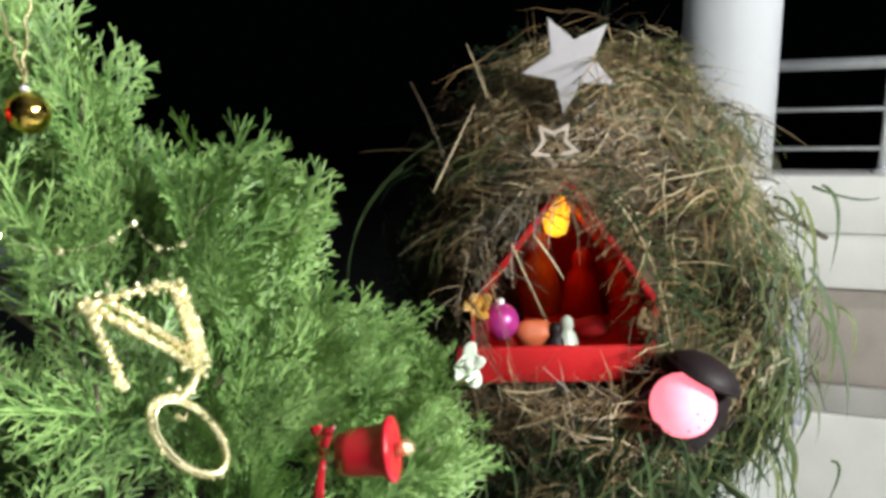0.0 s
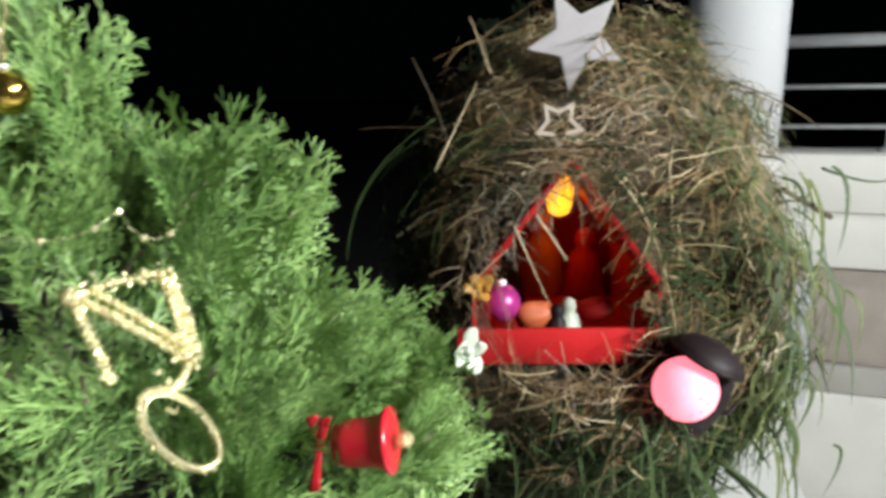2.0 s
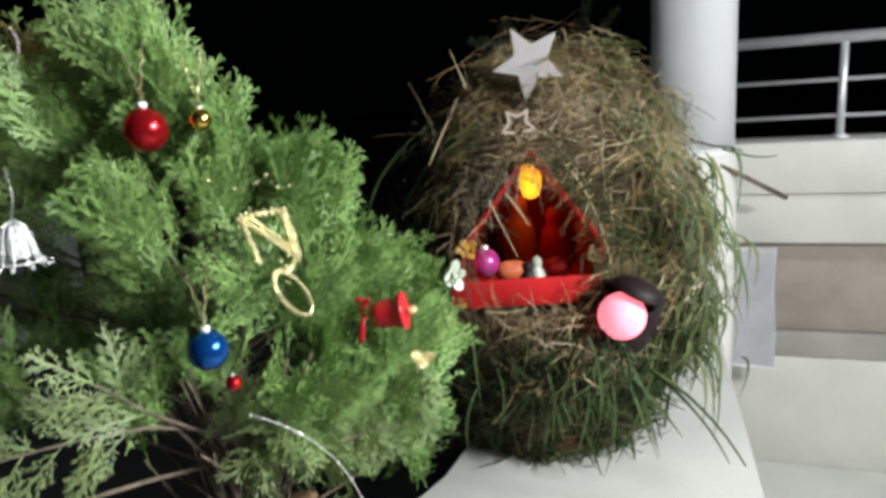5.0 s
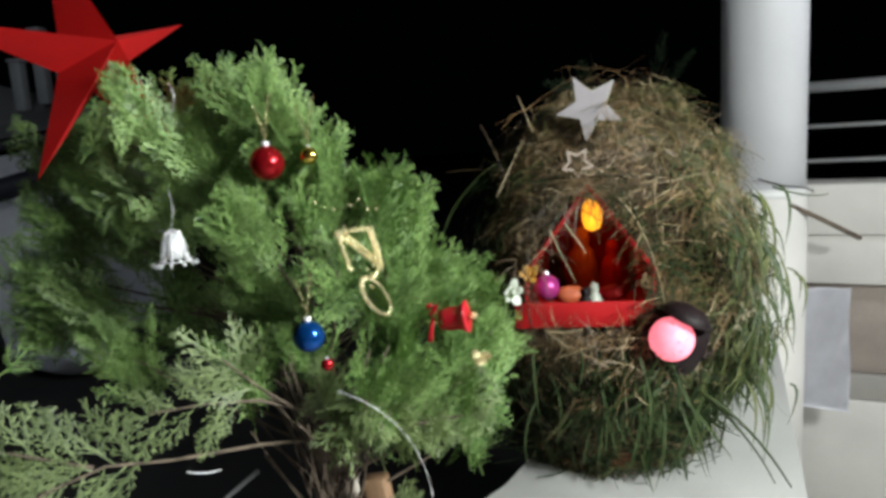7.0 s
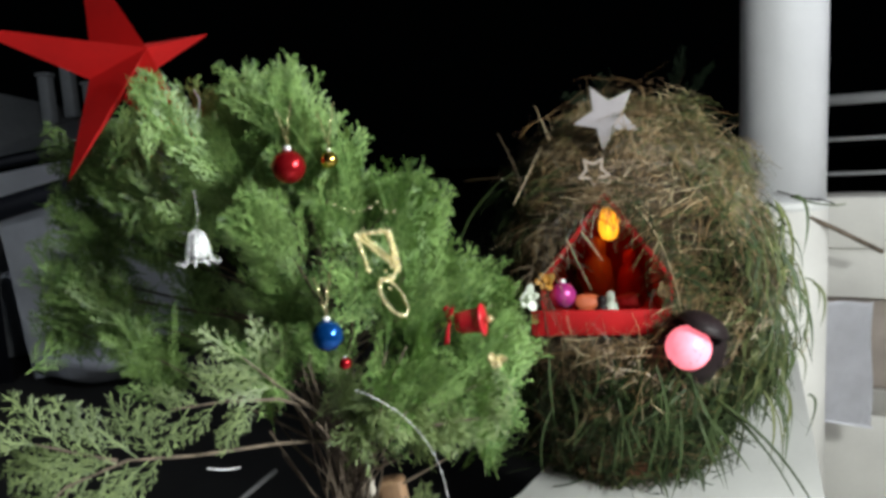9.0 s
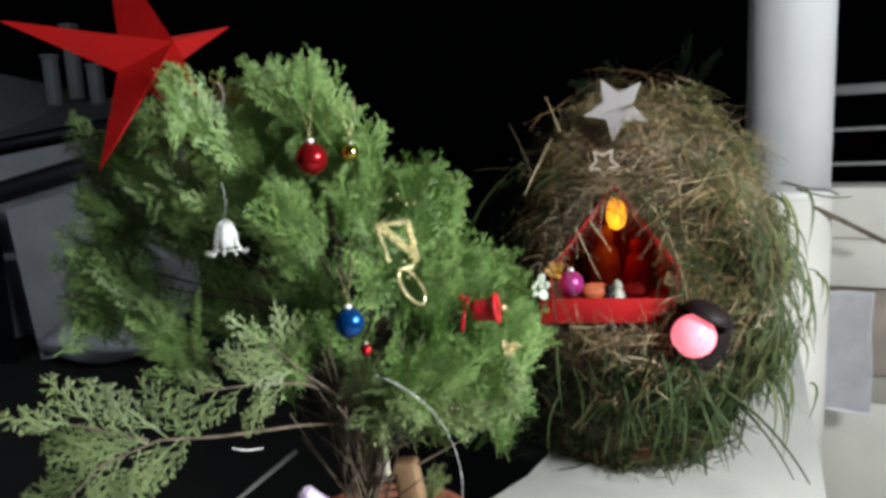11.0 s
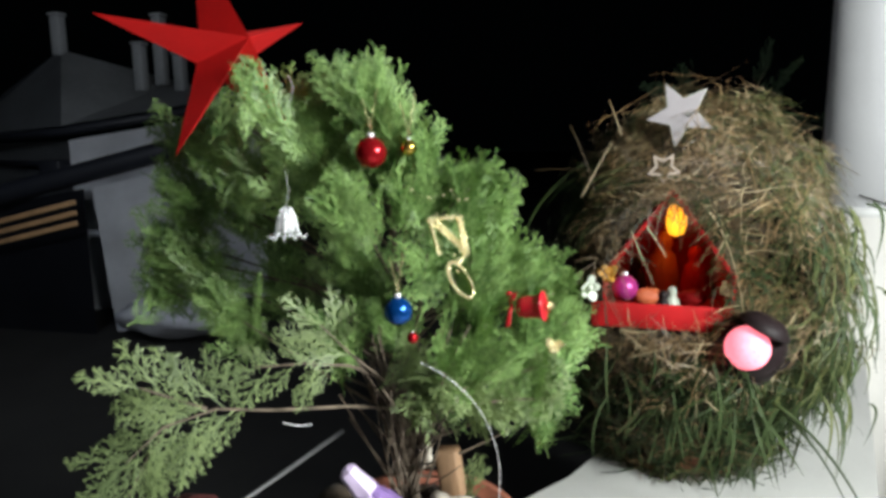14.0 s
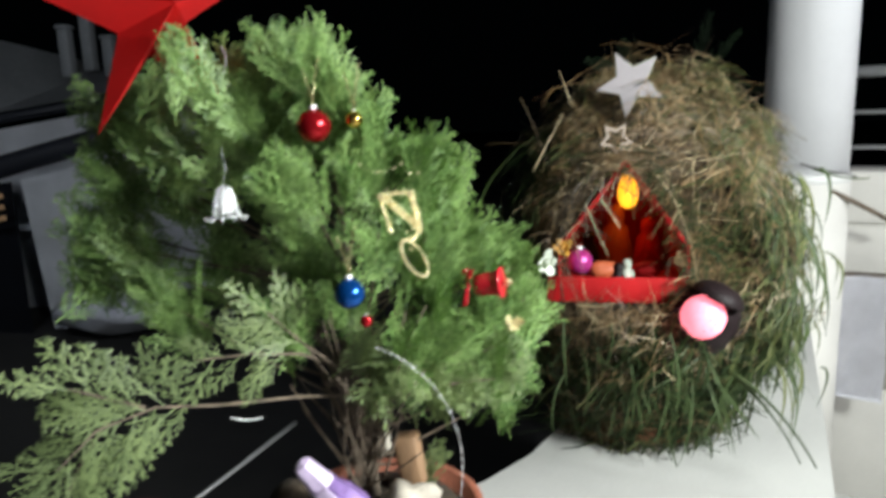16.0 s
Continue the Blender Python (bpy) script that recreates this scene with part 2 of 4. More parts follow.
part("plinth", box_bm((-0.05, 0.05, 0.627), (3.2, 0.2, 0.898), 0.003, m=PM), BROWN_WALL, wall, "brown plastered plinth")
part("grey_band", box_bm((-0.05, 0.03, 0.55), (3.2, 0.2, 0.625), 0.003, m=PM), mat("band_grey", (0.42, 0.4, 0.37), 0.7, vary=0.15, scale=6), wall, "plain grey band")
part("wall_foot", box_bm((-0.05, 0.02, FLOOR_Z), (3.2, 0.2, 0.548), 0.003, m=PM), CREAM, wall)

railing = thing("railing", "stainless steel railing with three horizontal bars on the parapet", "railing")
for z, r in ((1.465, 0.016), (1.352, 0.006), (1.252, 0.006)):
    part("rail" if r > 0.01 else "bar", tube([PM @ Vector((x, 0.1, z)) for x in (-0.02, 1.0, 2.0, 3.2)], r, 12), STEEL, railing)
for x in (0.42, 1.3, 2.2, 3.1):
    post = part("post", tube([PM @ Vector((x, 0.1, z)) for z in (PARTOP, 1.3, 1.46)], 0.011, 12), STEEL, railing)
    part("base_flange", lathe([(0.026, 0), (0.026, 0.006), (0.014, 0.012)], 20, PM @ Matrix.Translation((x, 0.1, PARTOP))), STEEL, post)

PILX, PILY, PILR = 0.685, 1.5, 0.104
pil = thing("pillar", "white painted round pillar standing on a square pedestal", "pillar", kind="structure")
part("shaft", lathe([(PILR, 1.2), (PILR, 2.0), (PILR, 3.2)], 64, Matrix.Translation((PILX, PILY, 0))), PILLAR, pil)
part("collar", lathe([(PILR + 0.004, 1.178), (PILR + 0.009, 1.184), (PILR + 0.009, 1.196), (PILR + 0.004, 1.204)], 64, Matrix.Translation((PILX, PILY, 0))), WHITE, pil)
part("pedestal", lathe([(PILR + 0.006, FLOOR_Z), (PILR + 0.006, 1.18)], 64, Matrix.Translation((PILX, PILY, 0))), CREAM, pil)


# house wall and porch roof behind the viewer, never in view, added for bounce and lamps
tagged(part("unseen_wall_back", box_bm((-1.5, -2.75, 0), (4.2, -2.6, 3.2), 0), WHITE), "plain white house wall, added out of view for bounce light", "wall", kind="structure")
tagged(part("ceiling", box_bm((-1.0, -2.6, 3.2), (4.2, 1.75, 3.3), 0), WHITE), "plain white porch ceiling, added out of view", "ceiling", kind="structure")
tl = thing("tube_light", "white tube lamp hung below the porch ceiling", "lamp")
part("holder", box_bm((LAMP_AT[0] - 0.22, LAMP_AT[1] - 0.03, LAMP_AT[2]), (LAMP_AT[0] + 0.22, LAMP_AT[1] + 0.03, LAMP_AT[2] + 0.05), 0.006), WHITE, tl)
for dx in (-0.18, 0.18):
    part("hanger", tube([(LAMP_AT[0] + dx, LAMP_AT[1], z) for z in (LAMP_AT[2] + 0.05, 2.9, 3.2)], 0.004), STEEL, tl)

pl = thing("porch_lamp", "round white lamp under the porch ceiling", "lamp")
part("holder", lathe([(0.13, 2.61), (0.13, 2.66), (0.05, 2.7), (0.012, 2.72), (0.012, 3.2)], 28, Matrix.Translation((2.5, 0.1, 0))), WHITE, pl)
# Body for the assumed yard lamp, never in view.
yl = thing("assumed_yard_lamp", "assumed yard lamp on a thin steel pole, out of view", "lamp")
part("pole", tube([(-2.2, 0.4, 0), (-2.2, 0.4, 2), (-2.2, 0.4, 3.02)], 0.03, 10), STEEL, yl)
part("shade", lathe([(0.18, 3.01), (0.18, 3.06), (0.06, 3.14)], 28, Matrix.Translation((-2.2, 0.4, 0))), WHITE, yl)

# ---- thuja ----
rng = np.random.default_rng(7)


def spray_template(seed, coarse=False):
    """A flat thuja spray of unit length along y: tapered scales on twice-forked twigs."""
    r = np.random.default_rng(seed)
    V, F = [], []
    wide = 1.45 if coarse else 1.0

    def turn(d, a):
        c, s = math.cos(a), math.sin(a)
        return np.array((d[0] * c - d[1] * s, d[0] * s + d[1] * c, 0.0))

    def bow(p):
        return np.array((0, 0, -0.3 * p[0] ** 2 - 0.16 * p[1] ** 2))

    def scale(p, d, length, width):
        """One roof-shaped strip of scale leaves, thick in the middle and blunt at the tip."""
        n = np.array((-d[1], d[0], 0.0))
        k = len(V)
        lift = np.array((0, 0, width * 0.35))
        q = p + d * length * 0.8
        e = p + d * length
        V.extend([p - n * width * 0.35 + bow(p), p + n * width * 0.35 + bow(p), q + n * width * 0.5 + bow(q), e + bow(e), q - n * width * 0.5 + bow(q), p + d * length * 0.5 + lift + bow(q)])
        F.extend([(k, k + 5, k + 4), (k + 1, k + 2, k + 5), (k + 5, k + 2, k + 3), (k + 5, k + 3, k + 4), (k, k + 1, k + 5)])

    axis = np.array((0.0, 1.0, 0.0))
    p = np.zeros(3)
    steps = 9 if coarse else 13
    side = 1 if r.random() < 0.5 else -1
    lean = r.normal(0, 0.03)
    for i in range(steps):
        s = i / steps
        axis = turn(axis, lean + r.normal(0, 0.03))
        scale(p, axis, 1.3 / steps, 0.019 * wide)
        side = -side
        for sd in (side, -side):
            if i == 0 or (sd != side and r.random() < 0.35):
                continue
            L = (0.4 * (1 - s) ** 0.75 + 0.07) * r.uniform(0.7, 1.15) * min(1.0, 0.45 + s * 3)
            d = turn(axis, sd * r.uniform(0.62, 0.85))
            b = p + axis * (0.35 / steps) * (sd == side)
            m = max(1, int(L / (0.085 if coarse else 0.062)))
            alt = sd
            for j in range(m):
                d = turn(d, -sd * 0.06 + r.normal(0, 0.05))
                scale(b, d, L / m * 1.25, 0.0125 * wide)
                alt = -alt
                for al in (alt, -alt):
                    if al == alt or r.random() < 0.45:
                        tw = r.uniform(0.06, 0.115) * (1 - 0.35 * j / m) * (1.2 if coarse else 1.0)
                        scale(b + d * L / m * 0.4, turn(d, al * r.uniform(0.55, 0.8)), tw, 0.0115 * wide)
                b = b + d * L / m
        p = p + axis / steps
    return np.array(V), F


SPRAYS = [spray_template(40 + i) for i in range(7)]
COARSE = [spray_template(70 + i, True) for i in range(6)]
TRUNK = np.array((-0.12, 0.165))
# gaps that the hanging ornaments push into the sprays
CLEAR = [(np.array(p), r) for p, r in (
    ((-0.122, 0.08, 1.373), 0.03), ((-0.112, 0.045, 1.374), 0.024), ((-0.087, 0.09, 1.378), 0.018), ((-0.076, 0.015, 1.24), 0.024), ((0.02, 0.112, 1.228), 0.032), ((0.041, 0.165, 1.178), 0.026),
    ((-0.16, -0.01, 1.32), 0.022), ((0.042, 0.125, 1.188), 0.016), ((-0.055, 0.065, 1.315), 0.026), ((-0.042, 0.075, 1.3), 0.027), ((-0.034, 0.075, 1.27), 0.027), ((-0.03, 0.08, 1.25), 0.022), ((-0.035, 0.035, 1.305), 0.022), ((-0.028, 0.035, 1.265), 0.022), ((0.005, 0.125, 1.222), 0.024), ((0.03, 0.12, 1.225), 0.022), ((-0.086, 0.085, 1.378), 0.014))]


def bough(tree, x, y, z, radius, count, old=False, hang=0.0):
    """A tuft of sprays that fan out from one branch end; older tufts are coarse and open."""
    V, F = [], []
    base = 0
    c = np.array((x, y, z))
    out = c - np.array((TRUNK[0], TRUNK[1], z - 0.07))
    out = out / np.linalg.norm(out)
    for n in range(count):
        u = rng.normal(0, 1, 3) + np.array((0.1, -0.35, 0.12))
        u = u / np.linalg.norm(u)
        inner = n % 3 == 0
        rad = radius * (rng.uniform(0.15, 0.6) if inner else rng.uniform(0.7, 1.12))
        d = 0.62 * u + 0.42 * out + np.array((0, -0.04, 0.5 - 1.3 * hang)) + rng.normal(0, 0.2, 3)
        d = d / np.linalg.norm(d)
        length = rng.uniform(0.05, 0.085) if old else rng.uniform(0.045, 0.092)
        tip = c + u * rad
        p0 = tip - d * length * 0.85
        nrm = rng.normal(0, 0.42, 3) + 0.7 * u + np.array((0.2, -0.55, 0.3))
        xx = np.cross(d, nrm)
        xx = xx / np.linalg.norm(xx)
        zz = np.cross(xx, d)
        if any(np.linalg.norm(p0 + d * length * f - k) < kr for k, kr in CLEAR for f in (0.3, 0.65, 1.0)):
            continue
        pool = COARSE if old else SPRAYS
        tv, tf = pool[rng.integers(len(pool))]
        w = rng.uniform(0.8, 1.1)
        pts = p0 + length * (tv[:, :1] * xx * w + tv[:, 1:2] * d + tv[:, 2:3] * zz)
        V.append(pts)
        F.extend([tuple(i + base for i in f) for f in tf])
        base += len(pts)
    raw("bough", np.concatenate(V), F, LEAF_OLD if old else LEAF, tree)


tree = thing("thuja_tree", "small live thuja decorated as a Christmas tree in a pot", "tree")
TOP = [
    (-0.15, 0.140, 1.43, 0.045), (-0.12, 0.140, 1.412, 0.034), (-0.196, 0.160, 1.416, 0.045), (-0.242, 0.150, 1.415, 0.036),
    (-0.345, 0.200, 1.415, 0.03), (-0.312, 0.160, 1.370, 0.048), (-0.385, 0.182, 1.327, 0.044), (-0.416, 0.182, 1.275, 0.036),
    (-0.367, 0.165, 1.241, 0.045), (-0.236, 0.165, 1.352, 0.052), (-0.143, 0.085, 1.339, 0.047), (-0.1, 0.120, 1.342, 0.034),
    (-0.076, 0.150, 1.335, 0.026), (-0.047, 0.180, 1.305, 0.03), (-0.022, 0.215, 1.315, 0.023), (-0.036, 0.135, 1.342, 0.02), (-0.032, 0.175, 1.345, 0.013), (-0.17, 0.155, 1.425, 0.045),
    (-0.225, 0.15, 1.385, 0.045), (-0.078, 0.165, 1.325, 0.026), (-0.085, 0.135, 1.385, 0.022), (-0.056, 0.18, 1.34, 0.02), (-0.05, 0.185, 1.3, 0.022), (-0.395, 0.185, 1.395, 0.028), (-0.42, 0.17, 1.262, 0.028), (-0.41, 0.15, 1.225, 0.024), (-0.241, 0.085, 1.439, 0.012), (-0.128, 0.15, 1.375, 0.036), (-0.32, 0.195, 1.316, 0.046),
]
MIDDLE = [
    (-0.268, 0.19, 1.234, 0.05), (-0.158, 0.14, 1.262, 0.043), (-0.035, 0.125, 1.269, 0.038), (-0.067, 0.085, 1.282, 0.032),
    (0.012, 0.220, 1.25, 0.026), (0.043, 0.235, 1.222, 0.024), (0.058, 0.235, 1.168, 0.021), (0.024, 0.200, 1.188, 0.038),
    (-0.022, 0.140, 1.206, 0.037), (-0.047, 0.100, 1.176, 0.032), (0.002, 0.180, 1.148, 0.033), (0.038, 0.200, 1.104, 0.022),
    (-0.118, 0.115, 1.222, 0.031), (0.0, 0.2, 1.265, 0.024), (0.015, 0.195, 1.24, 0.022), (-0.02, 0.165, 1.272, 0.026), (0.047, 0.215, 1.19, 0.028), (0.026, 0.19, 1.122, 0.026), (-0.005, 0.15, 1.245, 0.03), (0.02, 0.165, 1.155, 0.026), (-0.02, 0.12, 1.18, 0.03), (-0.296, 0.120, 1.204, 0.036), (-0.168, 0.1, 1.2, 0.028),
]
LOW = [(-0.088, 0.100, 1.176, 0.026), (-0.059, 0.100, 1.145, 0.025), (-0.051, 0.200, 1.008, 0.018), (-0.03, 0.13, 1.16, 0.026)]
HANGING = [(-0.052, 0.09, 1.15, 0.02), (-0.03, 0.11, 1.13, 0.022), (0.0, 0.14, 1.118, 0.02), (-0.075, 0.085, 1.135, 0.018), (0.034, 0.175, 1.12, 0.02)]
for k, tier in enumerate((TOP, MIDDLE, LOW)):
    for x, y, z, r in tier:
        bough(tree, x, y, z, r, 6 if k == 2 else max(13, int((r / 0.04) ** 2 * 29)), old=k == 2)
for x, y, z, r in HANGING:
    bough(tree, x, y, z, r, 9, old=True, hang=0.9)


def limb(tree, pts, first, sprays, length, pool, material):
    """One bare low branch whose outer part carries open sprays to both sides, turned to the porch."""
    path = [Vector(p) for p in pts]
    fine = []
    for i in range(len(path) - 1):
        fine += [path[i].lerp(path[i + 1], k / 6) for k in range(6)]
    fine.append(path[-1])
    branch = part("branch", tube(fine, 0.0018, 6, taper=0.4), BARK, tree)
    V, F, base = [], [], 0
    side = 1
    for n in range(sprays):
        f = first + (1 - first) * n / max(1, sprays - 1)
        i = min(int(f * (len(fine) - 1)), len(fine) - 2)
        p0 = np.array(fine[i])
        ax = np.array((fine[i + 1] - fine[i]).normalized())
        side = -side
        face = np.array((0.45, -0.85, 0.3)) + rng.normal(0, 0.22, 3)
        lat = np.cross(ax, face)
        lat /= np.linalg.norm(lat)
        last = n == sprays - 1
        d = ax * (1.0 if last else rng.uniform(0.5, 0.85)) + lat * side * (0.0 if last else rng.uniform(0.55, 0.9)) + np.array((0, -0.05, -0.06))
        d /= np.linalg.norm(d)
        xx = np.cross(d, face)
        xx /= np.linalg.norm(xx)
        zz = np.cross(xx, d)
        tv, tf = pool[rng.integers(len(pool))]
        L = length * rng.uniform(0.75, 1.2)
        q = p0 + L * (tv[:, :1] * xx + tv[:, 1:2] * d + tv[:, 2:3] * zz)
        V.append(q)
        F.extend([tuple(k + base for k in f2) for f2 in tf])
        base += len(q)
    raw("sprays", np.concatenate(V), F, material, branch)


limb(tree, [(-0.118, 0.16, 1.1), (-0.15, 0.08, 1.13), (-0.19, 0.01, 1.15), (-0.222, -0.025, 1.162), (-0.252, -0.055, 1.155), (-0.272, -0.078, 1.132)], 0.5, 17, 0.054, COARSE, LEAF_OLD)
limb(tree, [(-0.23, -0.027, 1.162), (-0.247, -0.045, 1.176), (-0.266, -0.062, 1.19)], 0.1, 8, 0.045, COARSE, LEAF_OLD)
limb(tree, [(-0.25, -0.045, 1.158), (-0.262, -0.06, 1.135), (-0.27, -0.08, 1.105)], 0.15, 7, 0.045, COARSE, LEAF_OLD)
limb(tree, [(-0.12, 0.15, 1.13), (-0.14, 0.07, 1.175), (-0.165, 0.025, 1.19), (-0.198, 0.0, 1.192)], 0.45, 8, 0.048, COARSE, LEAF_OLD)
limb(tree, [(-0.118, 0.15, 1.12), (-0.135, 0.06, 1.19), (-0.15, 0.03, 1.225)], 0.5, 6, 0.045, COARSE, LEAF_OLD)
limb(tree, [(-0.115, 0.15, 1.1), (-0.05, 0.12, 1.125), (0.005, 0.15, 1.125), (0.04, 0.185, 1.115)], 0.35, 8, 0.045, SPRAYS, LEAF)
stem = [(-0.11, 0.17, 0.96), (-0.115, 0.168, 1.06), (-0.12, 0.165, 1.2), (-0.13, 0.16, 1.32), (-0.14, 0.15, 1.42)]
part("trunk", tube(stem, 0.0075, 8, taper=0.25), BARK, tree)
for tier in (TOP, MIDDLE, LOW):
    for x, y, z, r in tier:
        if r < 0.015:
            continue
        zz = max(1.02, z - 0.05 - 0.09 * rng.random())
        a = Vector((-0.118 + rng.normal(0, 0.004), 0.166, zz))
        c = Vector((x, y, z))
        mid = a.lerp(c, 0.45) + Vector((rng.normal(0, 0.008), rng.normal(0, 0.008), -0.004))
        part("branch", tube(curve_points(a, mid, c, 8), 0.002, 5, taper=0.4), BARK, tree)
for k in range(90):
    a = Vector((-0.118 + rng.normal(0, 0.008), 0.16 + rng.normal(0, 0.008), 1.0 + 0.08 * rng.random()))
    c = a + Vector((rng.normal(0, 0.035), rng.normal(-0.03, 0.03), rng.uniform(0.08, 0.17)))
    part("twig", tube(curve_points(a, a.lerp(c, 0.5) + Vector((rng.normal(0, 0.008), 0, 0)), c, 6), 0.0014, 4, taper=0.5), BARK, tree)

# ---- tree pot ----
pot = thing("flower_pot", "reddish clay pot holding the thuja, on the floor", "pot")
part("body", lathe([(0.07, LEDGE_Z), (0.085, 0.9), (0.1, 0.955), (0.106, 0.955), (0.106, 0.975), (0.096, 0.975), (0.094, 0.955)], 40, Matrix.Translation((-0.1, 0.165, 0))), CLAY, pot)
part("soil", lathe([(0.095, 0.95), (0.08, 0.97), (0.03, 0.985)], 32, Matrix.Translation((-0.1, 0.165, 0))), SOIL, pot)

# ---- ornaments ----
def ball(name, at, r, material, label, loop=True):
    o = thing(name, label, "ornament", "baubles on the thuja")
    bm = bmesh.new()
    bmesh.ops.create_uvsphere(bm, u_segments=32, v_segments=20, radius=r, matrix=Matrix.Translation(at))
    globe = part("globe", bm, material, o)
    a = Vector(at)
    part("cap", lathe([(r * 0.24, 0), (r * 0.24, r * 0.28), (r * 0.14, r * 0.32)], 14, Matrix.Translation(a + Vector((0, 0, r * 0.93)))), SILVER, globe, "crimped metal cap")
    if loop:
        top = a + Vector((0, 0, r * 1.2))
        for dx, h in ((-0.009, 0.032), (0.006, 0.04)):
            pts = [top + Vector((dx * (i / 9) ** 1.3 + 0.0011 * math.sin(i * 2.4 + dx * 900), 0.004 * i / 9, h * i / 9)) for i in range(10)]
            part("hanging_thread", tube(pts, 0.0006, 5), GOLD, o, "crinkled gold thread")
    return o


ball("red_bauble", (-0.123, 0.094, 1.373), 0.0145, RED_BALL, "glossy red glass bauble hanging from the thuja")
ball("blue_bauble", (-0.081, 0.04, 1.239), 0.0125, BLUE_BALL, "glossy blue glass bauble hanging from the thuja")
ball("gold_bauble", (-0.09, 0.105, 1.377), 0.0075, GOLD_BALL, "small shiny gold bauble among the sprays")
ball("mini_bauble", (-0.07, 0.046, 1.214), 0.005, RED_BALL, "tiny red bead bauble on the thuja", False)

def star_outline(r_out, r_in, n=5, phase=math.pi / 2):
    return [((r_out if i % 2 == 0 else r_in) * math.cos(phase + math.pi * i / n), (r_out if i % 2 == 0 else r_in) * math.sin(phase + math.pi * i / n)) for i in range(2 * n)]


# red paper star
def paper_star(r, m):
    o = thing("paper_star", "large folded red paper star on top of the thuja", "star")
    ring = [Vector((x, y, 0)) for x, y in star_outline(r, r * 0.225)]
    for i in range(0, 10, 2):
        bm = bmesh.new()
        tip, left, right = [bm.verts.new(m @ ring[j % 10]) for j in (i, i - 1, i + 1)]
        for z in (0.5, -0.28):
            c = bm.verts.new(m @ Vector((0, 0, r * z)))
            for a, b in ((tip, left), (right, tip)):
                f = bm.faces.new((a, b, c))
        bmesh.ops.subdivide_edges(bm, edges=bm.edges[:], cuts=3, use_grid_fill=True)
        for v in bm.verts:
            v.co += Vector((0, 0, 1)) * 0.0006 * noise.noise(v.co * 60)
        bmesh.ops.recalc_face_normals(bm, faces=bm.faces[:])
        part("point", bm, PAPER_RED, o, smooth=False)
    return o


star_y = Vector((-0.15, 0.155, 0.978)).normalized()
star_z = Vector((0.866, -0.454, 0.205))
star_x = star_y.cross(star_z).normalized()
star_z = star_x.cross(star_y)
STAR_M = Matrix.Translation((-0.283, 0.105, 1.467)) @ Matrix((star_x, star_y, star_z)).transposed().to_4x4() @ Matrix.Rotation(radians(8), 4, "Z")
paper_star(0.116, STAR_M)

# ---- crib ----
CX, CY, CZ = 0.206, 0.67, 1.13
RX, RY, RZ = 0.208, 0.195, 0.265


def dome(u, v, k=1.0):
    """u round the dome, 0 facing the viewer; v from the base (0) to the top (1)."""
    a = math.pi * (v * 0.86 - 0.36)
    c = math.cos(a) if a > 0 else 1.0 - 0.52 * math.sin(-a) ** 1.5
    kk = k * (1 + 0.05 * math.sin(3 * u + 1.0) + 0.04 * math.sin(5 * u + 9 * v))
    p = Vector((CX + kk * RX * c * math.sin(u), CY - kk * RY * c * math.cos(u), CZ + k * RZ * math.sin(a)))
    # a thatch that overhangs, a hollow beside the opening and one under the far shoulder
    g = 0.07 * math.exp(-((p.z - 1.31) / 0.045) ** 2) - 0.3 * math.exp(-((p.x - 0.298) / 0.042) ** 2 - ((p.z - 1.2) / 0.055) ** 2)
    g -= 0.22 * math.exp(-((p.x - 0.03) / 0.035) ** 2 - ((p.z - 1.2) / 0.07) ** 2)
    if p.y < CY:
        p += (p - Vector((CX, CY, CZ))) * g
    return p


def in_mouth(p):
    """The house-shaped opening in the front of the hay."""
    if p.y > CY - 0.03:
        return False
    dz = p.z - 1.125
    half = 0.095 - max(0.0, dz - 0.06) * 0.75
    return -0.018 < dz < 0.168 and abs(p.x - 0.163) < half


crib = thing("nativity_crib", "hay-covered grotto crib with a red card house inside", "nativity crib")
bm = bmesh.new()
NU, NV = 160, 80
grid = {}
for i in range(NU):
    for j in range(NV + 1):
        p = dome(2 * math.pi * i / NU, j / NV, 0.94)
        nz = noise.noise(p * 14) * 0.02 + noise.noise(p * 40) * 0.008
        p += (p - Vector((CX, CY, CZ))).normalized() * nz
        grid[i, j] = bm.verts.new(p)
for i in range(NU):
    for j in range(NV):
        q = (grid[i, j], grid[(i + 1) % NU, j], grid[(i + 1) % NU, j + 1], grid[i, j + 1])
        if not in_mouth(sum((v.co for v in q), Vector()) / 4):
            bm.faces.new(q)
part("hay_mound", bm, MOUND, crib, "dense matted hay, darkened for the shade between strands")


